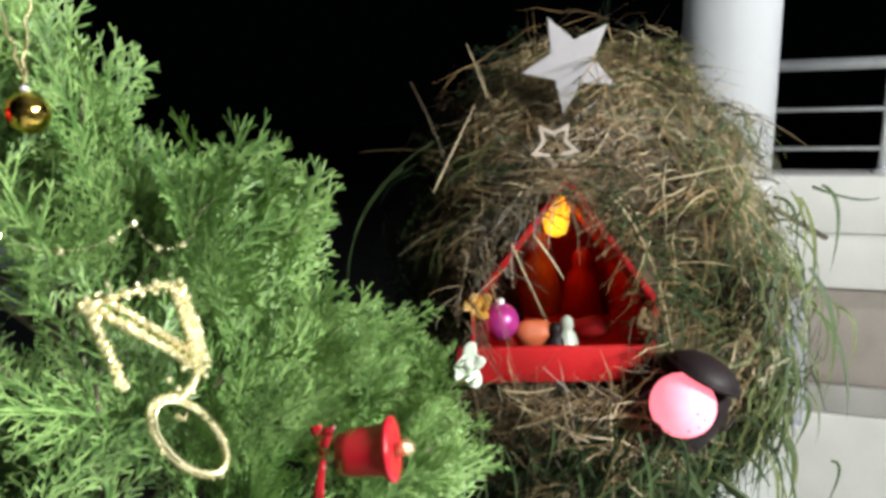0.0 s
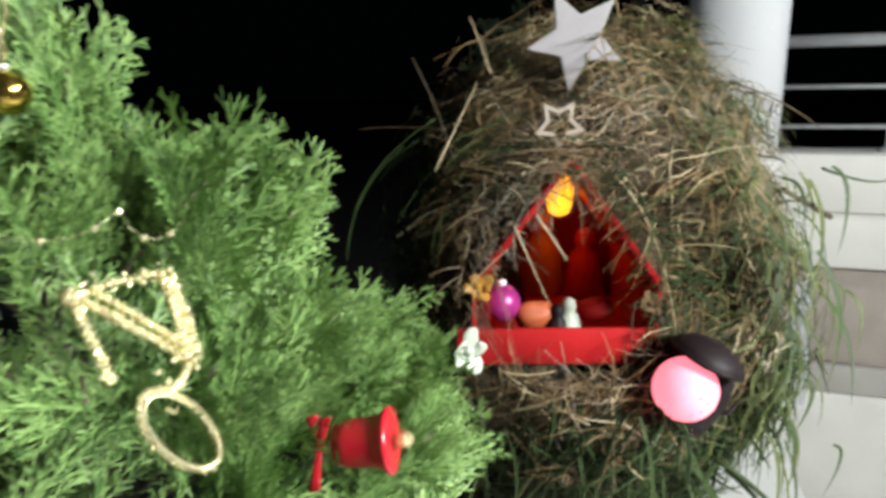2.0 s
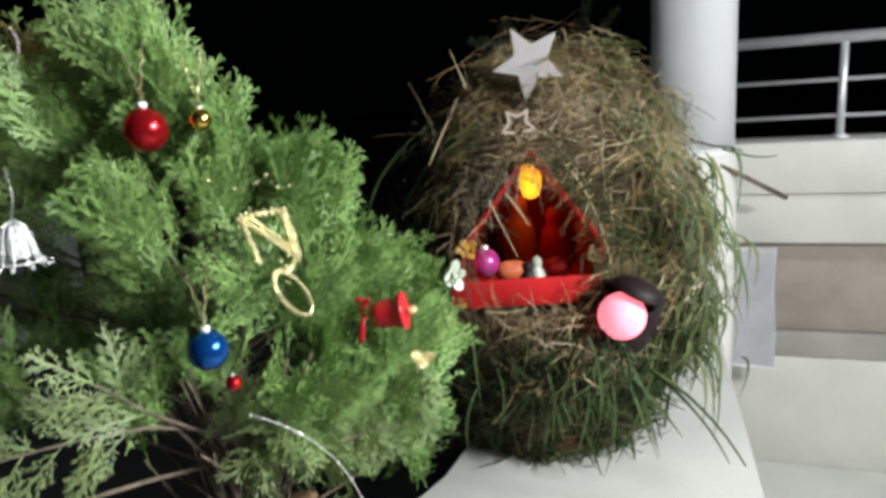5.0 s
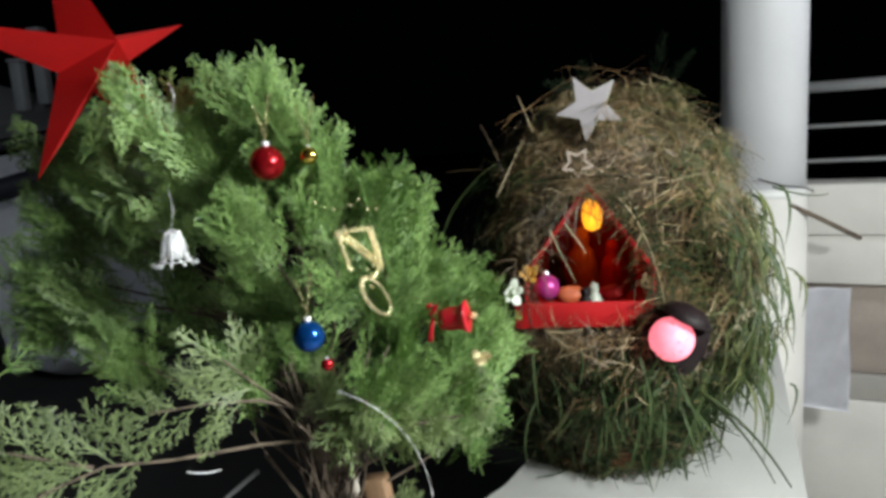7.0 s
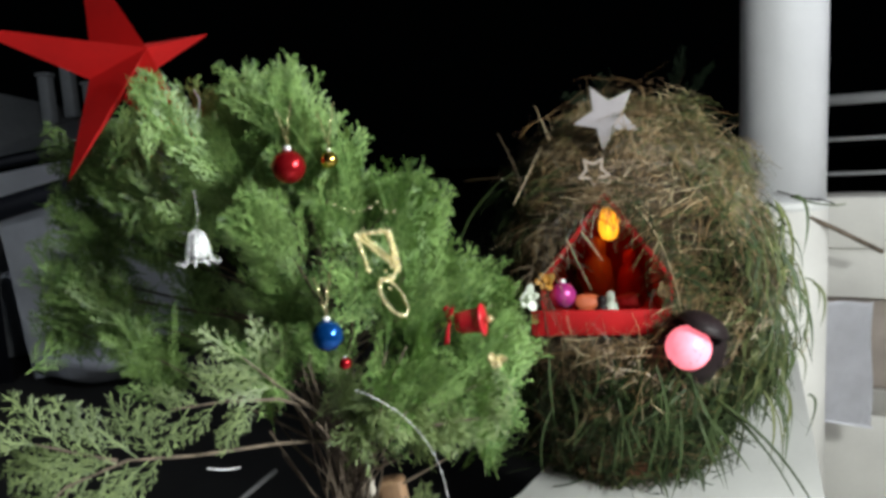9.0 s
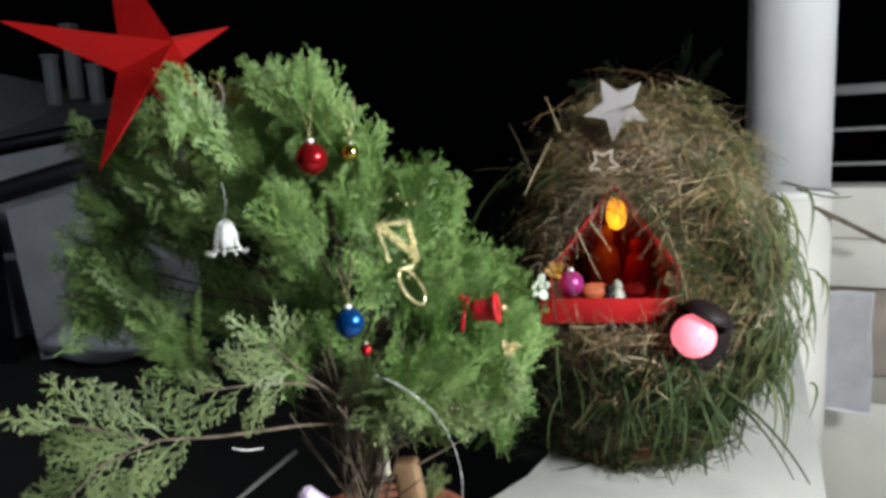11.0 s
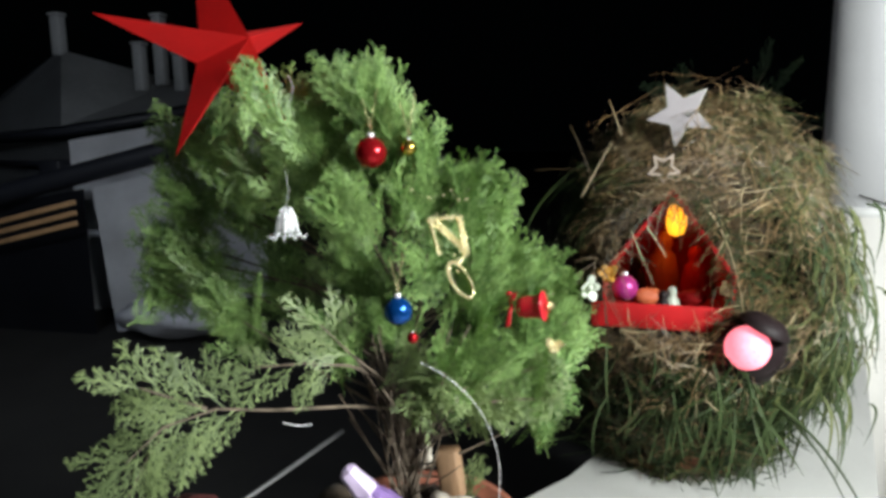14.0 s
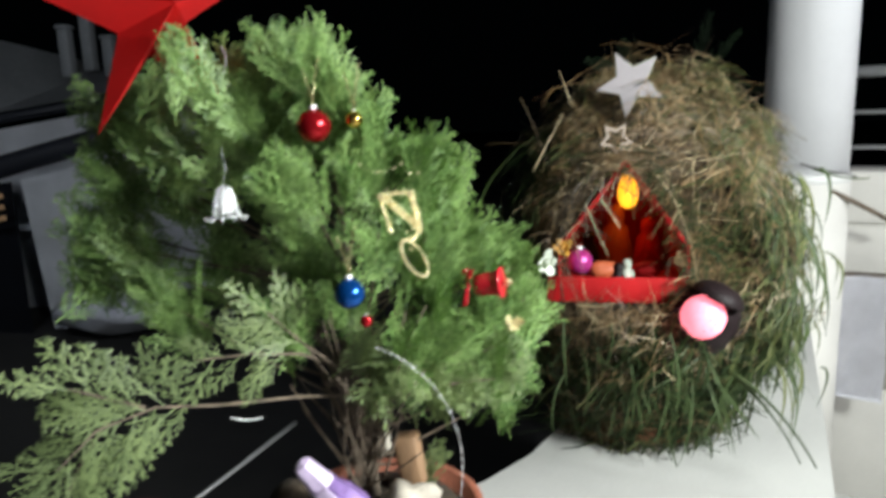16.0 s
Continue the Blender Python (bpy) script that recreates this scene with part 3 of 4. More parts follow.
def strands(name, count, material, seed, k0=0.95, k1=1.1, length=(0.05, 0.12), width=0.0011, tilt=0.5, where=None, label=""):
    r = np.random.default_rng(seed)
    V, F = [], []
    made = 0
    while made < count:
        u, v = r.uniform(0, 2 * math.pi), r.uniform(0.0, 1.0) ** 0.9
        if abs((u + math.pi) % (2 * math.pi) - math.pi) > 2.2:
            continue
        p = dome(u, v, r.uniform(k0, k1))
        p += (p - Vector((CX, CY, CZ))) * (0.17 * noise.noise(p * 13 + Vector((0, 0, 5))) + 0.1 * noise.noise(p * 30))
        if where and not where(p):
            continue
        if in_mouth(p) and r.random() < 0.985:
            continue
        if noise.noise(p * 12.0 + Vector((1, 2, 3))) < -0.05 and r.random() < 0.55:
            continue
        made += 1
        nrm = (p - Vector((CX, CY, CZ))).normalized()
        rnd = Vector(r.normal(0, 1, 3))
        down = Vector((nrm.x * 0.6, nrm.y * 0.3, -0.8))
        flow = noise.noise(p * 9.0 + Vector((3, 7, seed))) * 2.6
        along = nrm.cross(Vector((0, 0, 1)))
        swirl = along * math.cos(flow) + Vector((0, 0, 1)) * math.sin(flow)
        d = rnd * (1 - tilt) * 0.75 + swirl * (1 - tilt) * 0.9 + down * tilt
        d = d - nrm * d.dot(nrm) * 0.8
        d.normalize()
        L = r.uniform(*length)
        bend = Vector(r.normal(0, 0.35, 3)) + Vector((0, 0, -0.25))
        side = d.cross(nrm)
        if side.length < 0.1:
            continue
        side.normalize()
        n = 4
        k = len(V)
        w = width * r.uniform(0.6, 1.5)
        for s in range(n + 1):
            f = s / n - 0.5
            c = p + d * L * f + bend * L * f * f * 0.9 + nrm * 0.004 * (s % 2)
            ww = w * (1 - abs(f) * 1.5)
            V.extend([c - side * ww, c + nrm * ww * 0.9, c + side * ww])
        for s in range(n):
            a = k + 3 * s
            F.extend([(a, a + 1, a + 4, a + 3), (a + 1, a + 2, a + 5, a + 4)])
    ob = raw(name, V, F, material, crib, label)
    ob["kind"] = "stuff"
    return ob


def uneven(p, k=26.0):
    return 0.03 * noise.noise(p * k)


strands("dry_hay", 4200, STRAW, 41, k0=0.97, k1=1.05, tilt=0.25, width=0.0005, length=(0.04, 0.12), where=lambda p: p.z > 1.04 and p.x > 0.05 + uneven(p) * 2)
strands("dry_hay", 4800, STRAW, 11, tilt=0.25, width=0.0007, length=(0.03, 0.12), where=lambda p: p.z > 1.06 - 0.25 * (p.x < 0.2) and p.x > 0.05 + uneven(p) * 2, label="tangled dry brown hay")
strands("dry_hay", 500, STRAW, 21, tilt=0.3, width=0.0007, length=(0.04, 0.1), where=lambda p: p.z < 1.12 and 0.06 < p.x < 0.3)
# Shaded far shoulder and the hollow by the opening, darkened through the hay colour
strands("shade_toned_hay", 900, SHADE_GRASS, 31, tilt=0.45, width=0.0011, length=(0.05, 0.14), where=lambda p: p.x < 0.07 + uneven(p) * 2 and p.z > 0.95, label="hay on the far shoulder, shade put into its dark colour")
strands("shade_toned_hay", 500, SHADE_GRASS, 32, k0=0.9, k1=1.02, tilt=0.5, width=0.0015, length=(0.05, 0.12), where=lambda p: p.x > 0.25 and 1.1 < p.z < 1.27)
strands("green_hay", 1900, GRASS, 12, tilt=0.22, where=lambda p: p.x > 0.29 + uneven(p) * 2 and p.z > 0.98, width=0.001, length=(0.03, 0.095), label="greenish wilted grass blades")
strands("green_hay", 1200, GRASS, 13, tilt=0.3, where=lambda p: p.z > 1.28, width=0.0008, length=(0.03, 0.1))
strands("pale_straw", 520, PALE, 14, k0=1.03, k1=1.12, tilt=0.3, length=(0.015, 0.06), width=0.0007, where=lambda p: p.z > 1.0 and p.x > 0.06, label="bright stiff straws")
strands("pale_straw", 130, PALE, 24, k0=1.05, k1=1.12, tilt=0.3, length=(0.06, 0.12), width=0.0008, where=lambda p: p.z > 1.05 and p.x > 0.06)
strands("grass_fringe", 110, GRASS, 25, k0=1.02, k1=1.16, tilt=0.85, length=(0.06, 0.13), where=lambda p: p.z < 1.07 and p.x > 0.12, width=0.0022)
# Underside fringe: the overhang's shade is part of this dark green
strands("grass_fringe", 1400, SHADE_GRASS, 15, k0=0.94, k1=1.12, tilt=0.72, length=(0.06, 0.15), where=lambda p: p.z < 1.07, width=0.0021, label="long hanging green grass blades, darkened as if in shade")
strands("grass_tuft", 460, GRASS, 17, k0=1.02, k1=1.2, tilt=0.4, length=(0.04, 0.1), where=lambda p: p.x > 0.34 and 0.98 < p.z < 1.27, width=0.0019, label="broad drooping grass blades")
strands("flyaway_straw", 240, STRAW, 16, k0=1.06, k1=1.2, tilt=0.1, length=(0.05, 0.15), width=0.0006)


def loose(a, b, c, r, material, name="loose_straw"):
    part(name, tube(curve_points(a, b, c, 8), r, 4, taper=0.4), material, crib)


loose((0.04, 0.49, 1.30), (0.06, 0.5, 1.34), (0.08, 0.52, 1.378), 0.001, PALE)
loose((0.092, 0.535, 1.385), (0.084, 0.535, 1.41), (0.073, 0.537, 1.436), 0.0008, PALE)
loose((0.02, 0.52, 1.40), (0.045, 0.505, 1.355), (0.06, 0.495, 1.30), 0.0009, STRAW)
loose((-0.035, 0.54, 1.335), (0.0, 0.53, 1.34), (0.05, 0.52, 1.335), 0.0009, STRAW)
loose((-0.045, 0.55, 1.25), (-0.02, 0.54, 1.31), (0.04, 0.52, 1.345), 0.0013, GRASS)
loose((-0.055, 0.56, 1.2), (-0.05, 0.55, 1.27), (0.01, 0.53, 1.32), 0.0011, GRASS)
loose((0.062, 0.482, 1.185), (0.08, 0.475, 1.21), (0.105, 0.47, 1.232), 0.0012, PALE)
loose((0.13, 0.474, 1.262), (0.15, 0.466, 1.235), (0.157, 0.466, 1.222), 0.0011, PALE)
loose((0.3, 0.5, 1.375), (0.35, 0.5, 1.36), (0.4, 0.53, 1.33), 0.001, STRAW)
loose((0.42, 0.56, 1.29), (0.47, 0.56, 1.27), (0.5, 0.58, 1.275), 0.0016, GRASS)
loose((0.2, 0.46, 1.1), (0.203, 0.45, 1.05), (0.204, 0.45, 1.0), 0.0012, PALE)
loose((0.22, 0.46, 1.09), (0.215, 0.45, 1.04), (0.212, 0.455, 0.97), 0.0014, STRAW)
loose((0.1, 0.47, 1.115), (0.125, 0.46, 1.112), (0.15, 0.465, 1.118), 0.001, PALE)
loose((0.11, 0.47, 1.075), (0.14, 0.46, 1.085), (0.17, 0.465, 1.098), 0.001, PALE)


def blade(a, b, c, width, material, name="broad_blade"):
    """A long flat grass leaf with a fold along its middle."""
    pts = curve_points(a, b, c, 10)
    V, F = [], []
    for i, p in enumerate(pts):
        d = (pts[min(i + 1, 10)] - pts[max(i - 1, 0)]).normalized()
        side = d.cross(Vector((0.2, -0.95, 0.2))).normalized()
        w = width * (1 - (i / 10) ** 2) * (0.5 + min(0.5, i * 0.12))
        V.extend([p - side * w, p + Vector((0, 0.25 * w, 0)), p + side * w])
    for i in range(10):
        k = 3 * i
        F.extend([(k, k + 1, k + 4, k + 3), (k + 1, k + 2, k + 5, k + 4)])
    raw(name, V, F, material, crib, smooth=True)


for k in range(42):
    z = rng.uniform(1.0, 1.3)
    x = 0.335 + 0.075 * math.cos((z - 1.13) * 5) + rng.normal(0, 0.016)
    a = Vector((x, 0.56 + rng.normal(0, 0.03), z))
    e = a + Vector((rng.uniform(-0.02, 0.03), rng.normal(-0.015, 0.02), rng.uniform(-0.12, -0.04)))
    blade(a, a.lerp(e, 0.45) + Vector((0.02, -0.005, rng.uniform(0.0, 0.03))), e, rng.uniform(0.0014, 0.0036), (GRASS, SHADE_GRASS)[k % 2])
# Low front blades, dark to carry the shade under the crib
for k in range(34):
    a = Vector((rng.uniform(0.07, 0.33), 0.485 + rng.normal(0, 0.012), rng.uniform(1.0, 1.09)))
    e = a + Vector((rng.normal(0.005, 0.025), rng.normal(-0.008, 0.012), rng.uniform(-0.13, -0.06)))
    blade(a, a.lerp(e, 0.5) + Vector((rng.normal(0, 0.01), -0.012, 0.01)), e, rng.uniform(0.0012, 0.003), SHADE_GRASS)
loose((0.30, 0.46, 1.03), (0.36, 0.43, 1.0), (0.405, 0.42, 0.915), 0.0028, GRASS)
loose((0.31, 0.46, 1.02), (0.36, 0.43, 0.98), (0.385, 0.42, 0.92), 0.002, GRASS)

loose((0.06, 0.485, 1.225), (0.1, 0.475, 1.24), (0.145, 0.48, 1.205), 0.0009, STRAW)
loose((0.1, 0.48, 1.30), (0.13, 0.47, 1.31), (0.2, 0.48, 1.285), 0.0012, STRAW)
loose((0.11, 0.475, 1.255), (0.12, 0.47, 1.23), (0.143, 0.475, 1.18), 0.001, PALE)
loose((0.19, 0.48, 1.30), (0.235, 0.47, 1.27), (0.25, 0.475, 1.17), 0.0013, STRAW)
loose((0.2, 0.478, 1.295), (0.245, 0.468, 1.25), (0.262, 0.47, 1.13), 0.0012, PALE)
loose((0.23, 0.47, 1.24), (0.25, 0.465, 1.2), (0.24, 0.47, 1.12), 0.001, STRAW)
for k in range(64):
    a = rng.uniform(0.2, 2.9)
    p = Vector((0.163 + 0.1 * math.cos(a), 0.482 + rng.normal(0, 0.006), 1.2 + 0.105 * math.sin(a)))
    e = p + Vector((rng.normal(0, 0.035), rng.normal(-0.004, 0.006), rng.normal(-0.008, 0.025)))
    loose(p, p.lerp(e, 0.5) + Vector((0, -0.006, 0.008)), e, 0.00055, (STRAW, PALE, STRAW)[k % 3])

# thatch that hides the peak of the house
for k in range(80):
    p = Vector((rng.uniform(0.11, 0.215), 0.474 + rng.normal(0, 0.005), rng.uniform(1.3, 1.335)))
    e = p + Vector((rng.normal(0, 0.03), rng.normal(-0.004, 0.005), rng.uniform(-0.02, 0.012)))
    loose(p, p.lerp(e, 0.5) + Vector((0, -0.005, 0.006)), e, rng.uniform(0.0005, 0.001), (STRAW, STRAW, SHADE_GRASS)[k % 3])

# ragged hay along both slopes of the opening
for k in range(150):
    f = rng.random()
    sx = 1 if k % 3 else -1
    p = Vector((0.163 + sx * (0.012 + 0.093 * f), 0.473 + rng.normal(0, 0.006), 1.312 - 0.135 * f))
    p += Vector((sx * rng.uniform(0.0, 0.02), 0, rng.uniform(0.0, 0.012)))
    e = p + Vector((rng.normal(0, 0.02), rng.normal(-0.004, 0.004), rng.uniform(-0.04, 0.01)))
    loose(p, p.lerp(e, 0.5) + Vector((sx * 0.004, -0.004, 0.006)), e, rng.uniform(0.0005, 0.0012), (STRAW, SHADE_GRASS, GRASS)[k % 3])

# straws hanging over the ends of the front rail
for k in range(40):
    x = rng.normal(0.25, 0.012) if k % 3 else rng.normal(0.076, 0.006)
    p = Vector((x, 0.484, rng.uniform(1.14, 1.19)))
    e = p + Vector((rng.normal(0, 0.02), rng.normal(-0.004, 0.003), rng.uniform(-0.07, -0.03)))
    loose(p, p.lerp(e, 0.5) + Vector((rng.normal(0, 0.006), -0.007, 0.006)), e, 0.0007, (STRAW, GRASS, STRAW)[k % 3])

# red house
house = thing("red_card_house", "red card stable with a low front rail inside the hay", "stable")
part("front_rail", box_bm((0.058, 0.492, 1.112), (0.246, 0.5, 1.148), 0.002), CARD_RED, house)
part("floor_board", box_bm((0.072, 0.5, 1.112), (0.252, 0.78, 1.118), 0.001), CARD_RED, house)
part("back_panel", box_bm((0.06, 0.78, 1.1), (0.27, 0.786, 1.33), 0.001), CARD_RED, house)
for sx, x0 in ((1, 0.075), (-1, 0.25)):
    a, b = Vector((x0, 0, 1.19)), Vector((0.163, 0, 1.308))
    d = (b - a)
    mm = Matrix.Translation((a + b) / 2 + Vector((0, 0.635, 0))) @ Matrix.Rotation(-math.atan2(d.z, d.x), 4, "Y")
    part("roof_panel", box_bm((-d.length / 2, -0.14, -0.003), (d.length / 2, 0.14, 0.003), 0.001, m=mm), CARD_RED, house)
    part("side_panel", box_bm((x0 - 0.002, 0.5, 1.115), (x0 + 0.002, 0.78, 1.19), 0.001), CARD_RED, house)

bulb = thing("amber_bulb", "lit amber night bulb at the peak of the stable", "bulb")
part("glass", lathe([(0.004, -0.03), (0.012, -0.026), (0.0165, -0.012), (0.0165, 0.004), (0.012, 0.02), (0.009, 0.026)], 24, Matrix.Translation((0.181, 0.69, 1.25))), BULB, bulb)
part("socket", lathe([(0.011, 0.026), (0.011, 0.05)], 20, Matrix.Translation((0.181, 0.69, 1.25))), BLACK, bulb)
bl = bpy.data.lights.new("amber_glow", "POINT")
bl.energy, bl.color, bl.shadow_soft_size = 0.05, (1.0, 0.4, 0.05), 0.016
blo = new("amber_glow", bl)
blo.location = (0.178, 0.66, 1.235)

pinkl = thing("pink_lamp", "lit pink globe lamp in a black holder on the hay", "lamp")
bm = bmesh.new()
bmesh.ops.create_uvsphere(bm, u_segments=32, v_segments=20, radius=0.029, matrix=Matrix.Translation((0.263, 0.448, 1.107)))
part("globe", bm, PINK, pinkl)
for dx, dz in ((0.004, 0.004), (0.011, -0.002), (0.006, -0.009), (0.014, 0.006), (-0.002, -0.012)):
    bm = bmesh.new()
    bmesh.ops.create_icosphere(bm, subdivisions=1, radius=0.0009, matrix=Matrix.Translation((0.263 + dx, 0.448 - math.sqrt(0.029 ** 2 - dx * dx - dz * dz), 1.107 + dz)))
    part("speck", bm, BLACK, pinkl, "dark speck on the globe")
CAPM = Matrix.Translation((0.283, 0.456, 1.132)) @ Matrix.Rotation(radians(26), 4, "Y") @ Matrix.Scale(0.92, 4)
cap = part("cap", lathe([(0.027, -0.004), (0.037, -0.001), (0.037, 0.004), (0.031, 0.011), (0.022, 0.017), (0.008, 0.02)], 32, CAPM), BLACK, pinkl, "round black cap")
part("cap_rim", tube([CAPM @ Vector((0.0365 * math.cos(a), 0.0365 * math.sin(a), 0.001)) for a in [2 * math.pi * i / 32 for i in range(32)]], 0.0022, 6, closed=True), BLACK, cap)
part("holder", lathe([(0.008, -0.055), (0.028, -0.046), (0.043, -0.022), (0.047, 0.0), (0.043, 0.018), (0.028, 0.034), (0.008, 0.042)], 28, Matrix.Translation((0.272, 0.487, 1.101))), BLACK, pinkl, "round black lamp holder")
for k in range(5):
    a0 = radians(150 + k * 55)
    part("holder_wire", tube([(0.27 + 0.034 * math.cos(a0), 0.462, 1.102 + 0.036 * math.sin(a0)), (0.27 + 0.043 * math.cos(a0 + 0.25), 0.455, 1.102 + 0.045 * math.sin(a0 + 0.25)), (0.27 + 0.05 * math.cos(a0 + 0.5), 0.464, 1.102 + 0.052 * math.sin(a0 + 0.5))], 0.0016, 5), BLACK, pinkl, "bent dark wire")

# stars on the crib
def card_star(name, label, at, r, r_in, spin, thick=0.002, hollow=0.0, material=SILVER_CARD, rim=None):
    o = thing(name, label, "star")
    m = Matrix.Translation(at) @ Matrix.Rotation(radians(90), 4, "X") @ Matrix.Rotation(radians(spin), 4, "Z")
    bm = bmesh.new()
    pts = star_outline(r, r_in)
    outer = [[bm.verts.new(m @ Vector((x, y, z))) for x, y in pts] for z in (-thick / 2, thick / 2)]
    if hollow:
        inner = [[bm.verts.new(m @ Vector((x * hollow, y * hollow, z))) for x, y in pts] for z in (-thick / 2, thick / 2)]
    for i in range(10):
        j = (i + 1) % 10
        bm.faces.new((outer[0][i], outer[0][j], outer[1][j], outer[1][i]))
        if hollow:
            bm.faces.new((inner[0][j], inner[0][i], inner[1][i], inner[1][j]))
            for z in (0, 1):
                bm.faces.new((outer[z][i], outer[z][j], inner[z][j], inner[z][i]))
    if not hollow:
        bm.faces.new(outer[1])
        bm.faces.new(list(reversed(outer[0])))
    bmesh.ops.recalc_face_normals(bm, faces=bm.faces[:])
    part("star_card", bm, material, o, smooth=False)
    if rim:
        pts = [m @ Vector((x * 1.015, y * 1.015, -thick * 0.7)) for x, y in pts]
        part("cut_edge", tube(pts, 0.0007, 5, closed=True), rim, o, "pale cut edge")
    return o


card_star("silver_star", "flat silver-grey card star standing on the hay", (0.172, 0.538, 1.415), 0.047, 0.021, 28, rim=WHITE_ORN)
card_star("outline_star", "hollow cut-out straw star above the opening", (0.15, 0.484, 1.341), 0.0235, 0.0122, -33, hollow=0.7, material=mat("tan_card", (0.36, 0.29, 0.24), 0.6, vary=0.2, scale=60))

# brown board under the hay
stand = thing("crib_base", "low brown clay dish carrying the crib, half hidden by grass", "dish")
part("body", lathe([(0.08, LEDGE_Z), (0.095, 0.868), (0.115, 0.95), (0.11, 0.95), (0.08, 0.9)], 40, Matrix.Translation((CX, CY - 0.02, 0))), CLAY, stand)

# ---- figures and trinkets inside the stable, plain shapes ----
def blob(name, label, category, at, size, material, seed, squash=(1, 1, 1), rough=0.25, group=""):
    bm = bmesh.new()
    bmesh.ops.create_icosphere(bm, subdivisions=3, radius=1)
    off = Vector((seed * 3.1, seed * 1.7, seed))
    for v in bm.verts:
        k = 1 + rough * noise.noise(v.co * 1.4 + off)
        v.co = Vector((v.co.x * squash[0], v.co.y * squash[1], v.co.z * squash[2])) * size * k + Vector(at)
    return tagged(part(name, bm, material), label, category, group)


def robed_figure(at, h, material, label):
    prof = [(0.3 * h, 0), (0.31 * h, 0.05 * h), (0.26 * h, 0.35 * h), (0.2 * h, 0.62 * h), (0.12 * h, 0.7 * h), (0.15 * h, 0.8 * h), (0.13 * h, 0.93 * h), (0.04 * h, h)]
    return tagged(part("figurine", lathe(prof, 20, Matrix.Translation(at)), material), label, "figurine", "crib figurines")


# Orange base colour carries the bulb's amber glow on this figurine.
robed_figure((0.163, 0.72, 1.118), 0.105, ORANGE, "plain clay figurine under the bulb, amber glow in its colour")
robed_figure((0.215, 0.7, 1.118), 0.085, CARD_RED, "plain dark red clay figurine in the stable")
robed_figure((0.118, 0.66, 1.118), 0.07, BLACK, "plain dark clay figurine in the shade")
robed_figure((0.17, 0.53, 1.118), 0.05, WHITE_ORN, "small plain white figurine near the rail")
robed_figure((0.158, 0.524, 1.118), 0.045, BLACK, "small plain black figurine near the rail")
ball("magenta_bauble", (0.103, 0.53, 1.163), 0.019, MAGENTA, "glossy magenta bauble lying in the stable", False)
blob("clay_sheep", "lying orange clay lump beside the magenta bauble", "figurine", (0.137, 0.532, 1.15), 0.016, ORANGE, 3, (1.3, 0.9, 0.9))
blob("clay_sheep", "lying orange clay lump beside the magenta bauble", "figurine", (0.2, 0.56, 1.145), 0.016, CARD_RED, 4, (1.5, 0.9, 0.8))


def flower(name, at, r, petals, material, label, facing=(0, -1, 0.2), centre=None):
    o = thing(name, label, "flower")
    m = Matrix.Translation(at) @ Vector(facing).to_track_quat("Z", "Y").to_matrix().to_4x4()
    for i in range(petals):
        a = 2 * math.pi * i / petals + rng.normal(0, 0.18)
        k = rng.uniform(0.75, 1.15)
        bm = bmesh.new()
        bmesh.ops.create_uvsphere(bm, u_segments=12, v_segments=8, radius=1, matrix=m @ Matrix.Rotation(a, 4, "Z") @ Matrix.Translation((r * 0.5 * k, 0, r * 0.12)) @ Matrix.Rotation(rng.normal(-0.5, 0.35), 4, "Y") @ Matrix.Rotation(rng.normal(0, 0.35), 4, "X") @ Matrix.Diagonal((r * 0.5 * k, r * 0.4, r * 0.06, 1)))
        for v in bm.verts:
            v.co += Vector((1, 1, 1)) * r * 0.12 * noise.noise(v.co * 150)
        part("petal", bm, material, o)
    bm = bmesh.new()
    bmesh.ops.create_uvsphere(bm, u_segments=12, v_segments=8, radius=r * 0.25, matrix=m @ Matrix.Translation((0, 0, r * 0.15)))
    part("centre", bm, centre or material, o)
    return o


flower("yellow_flower", (0.079, 0.488, 1.192), 0.016, 6, YELLOW, "small yellow artificial flower at the side of the stable")
flower("dry_flower", (0.238, 0.487, 1.175), 0.013, 7, STRAW, "small dried brown flower head on the rail")
flower("gold_flower", (0.042, 0.14, 1.188), 0.0095, 6, GOLD, "shiny gold foil flower on the thuja", (0.2, -1, -0.2))
flower("white_flower", (0.066, 0.27, 1.216), 0.014, 5, WHITE_ORN, "white cloth flower tucked into the thuja", (0.5, -1, 0.2))

# ---- red bell with bow ----
rb = thing("red_bell", "glossy red plastic bell ornament with a red bow", "ornament")
BM = Matrix.Translation((0.018, 0.148, 1.222)) @ Matrix.Scale(0.85, 4) @ Matrix.Rotation(radians(82), 4, "Y") @ Matrix.Rotation(radians(6), 4, "X")
bell_body = part("bell_body", lathe([(0.007, -0.015), (0.0115, -0.0135), (0.0128, -0.006), (0.0132, 0.004), (0.0145, 0.011), (0.0175, 0.0145), (0.0175, 0.0165), (0.013, 0.0165)], 32, BM), BELL_RED, rb)
part("clapper", lathe([(0.002, 0.017), (0.0045, 0.021), (0.0045, 0.025), (0.002, 0.028)], 16, BM), GOLD, bell_body, "gold clapper")
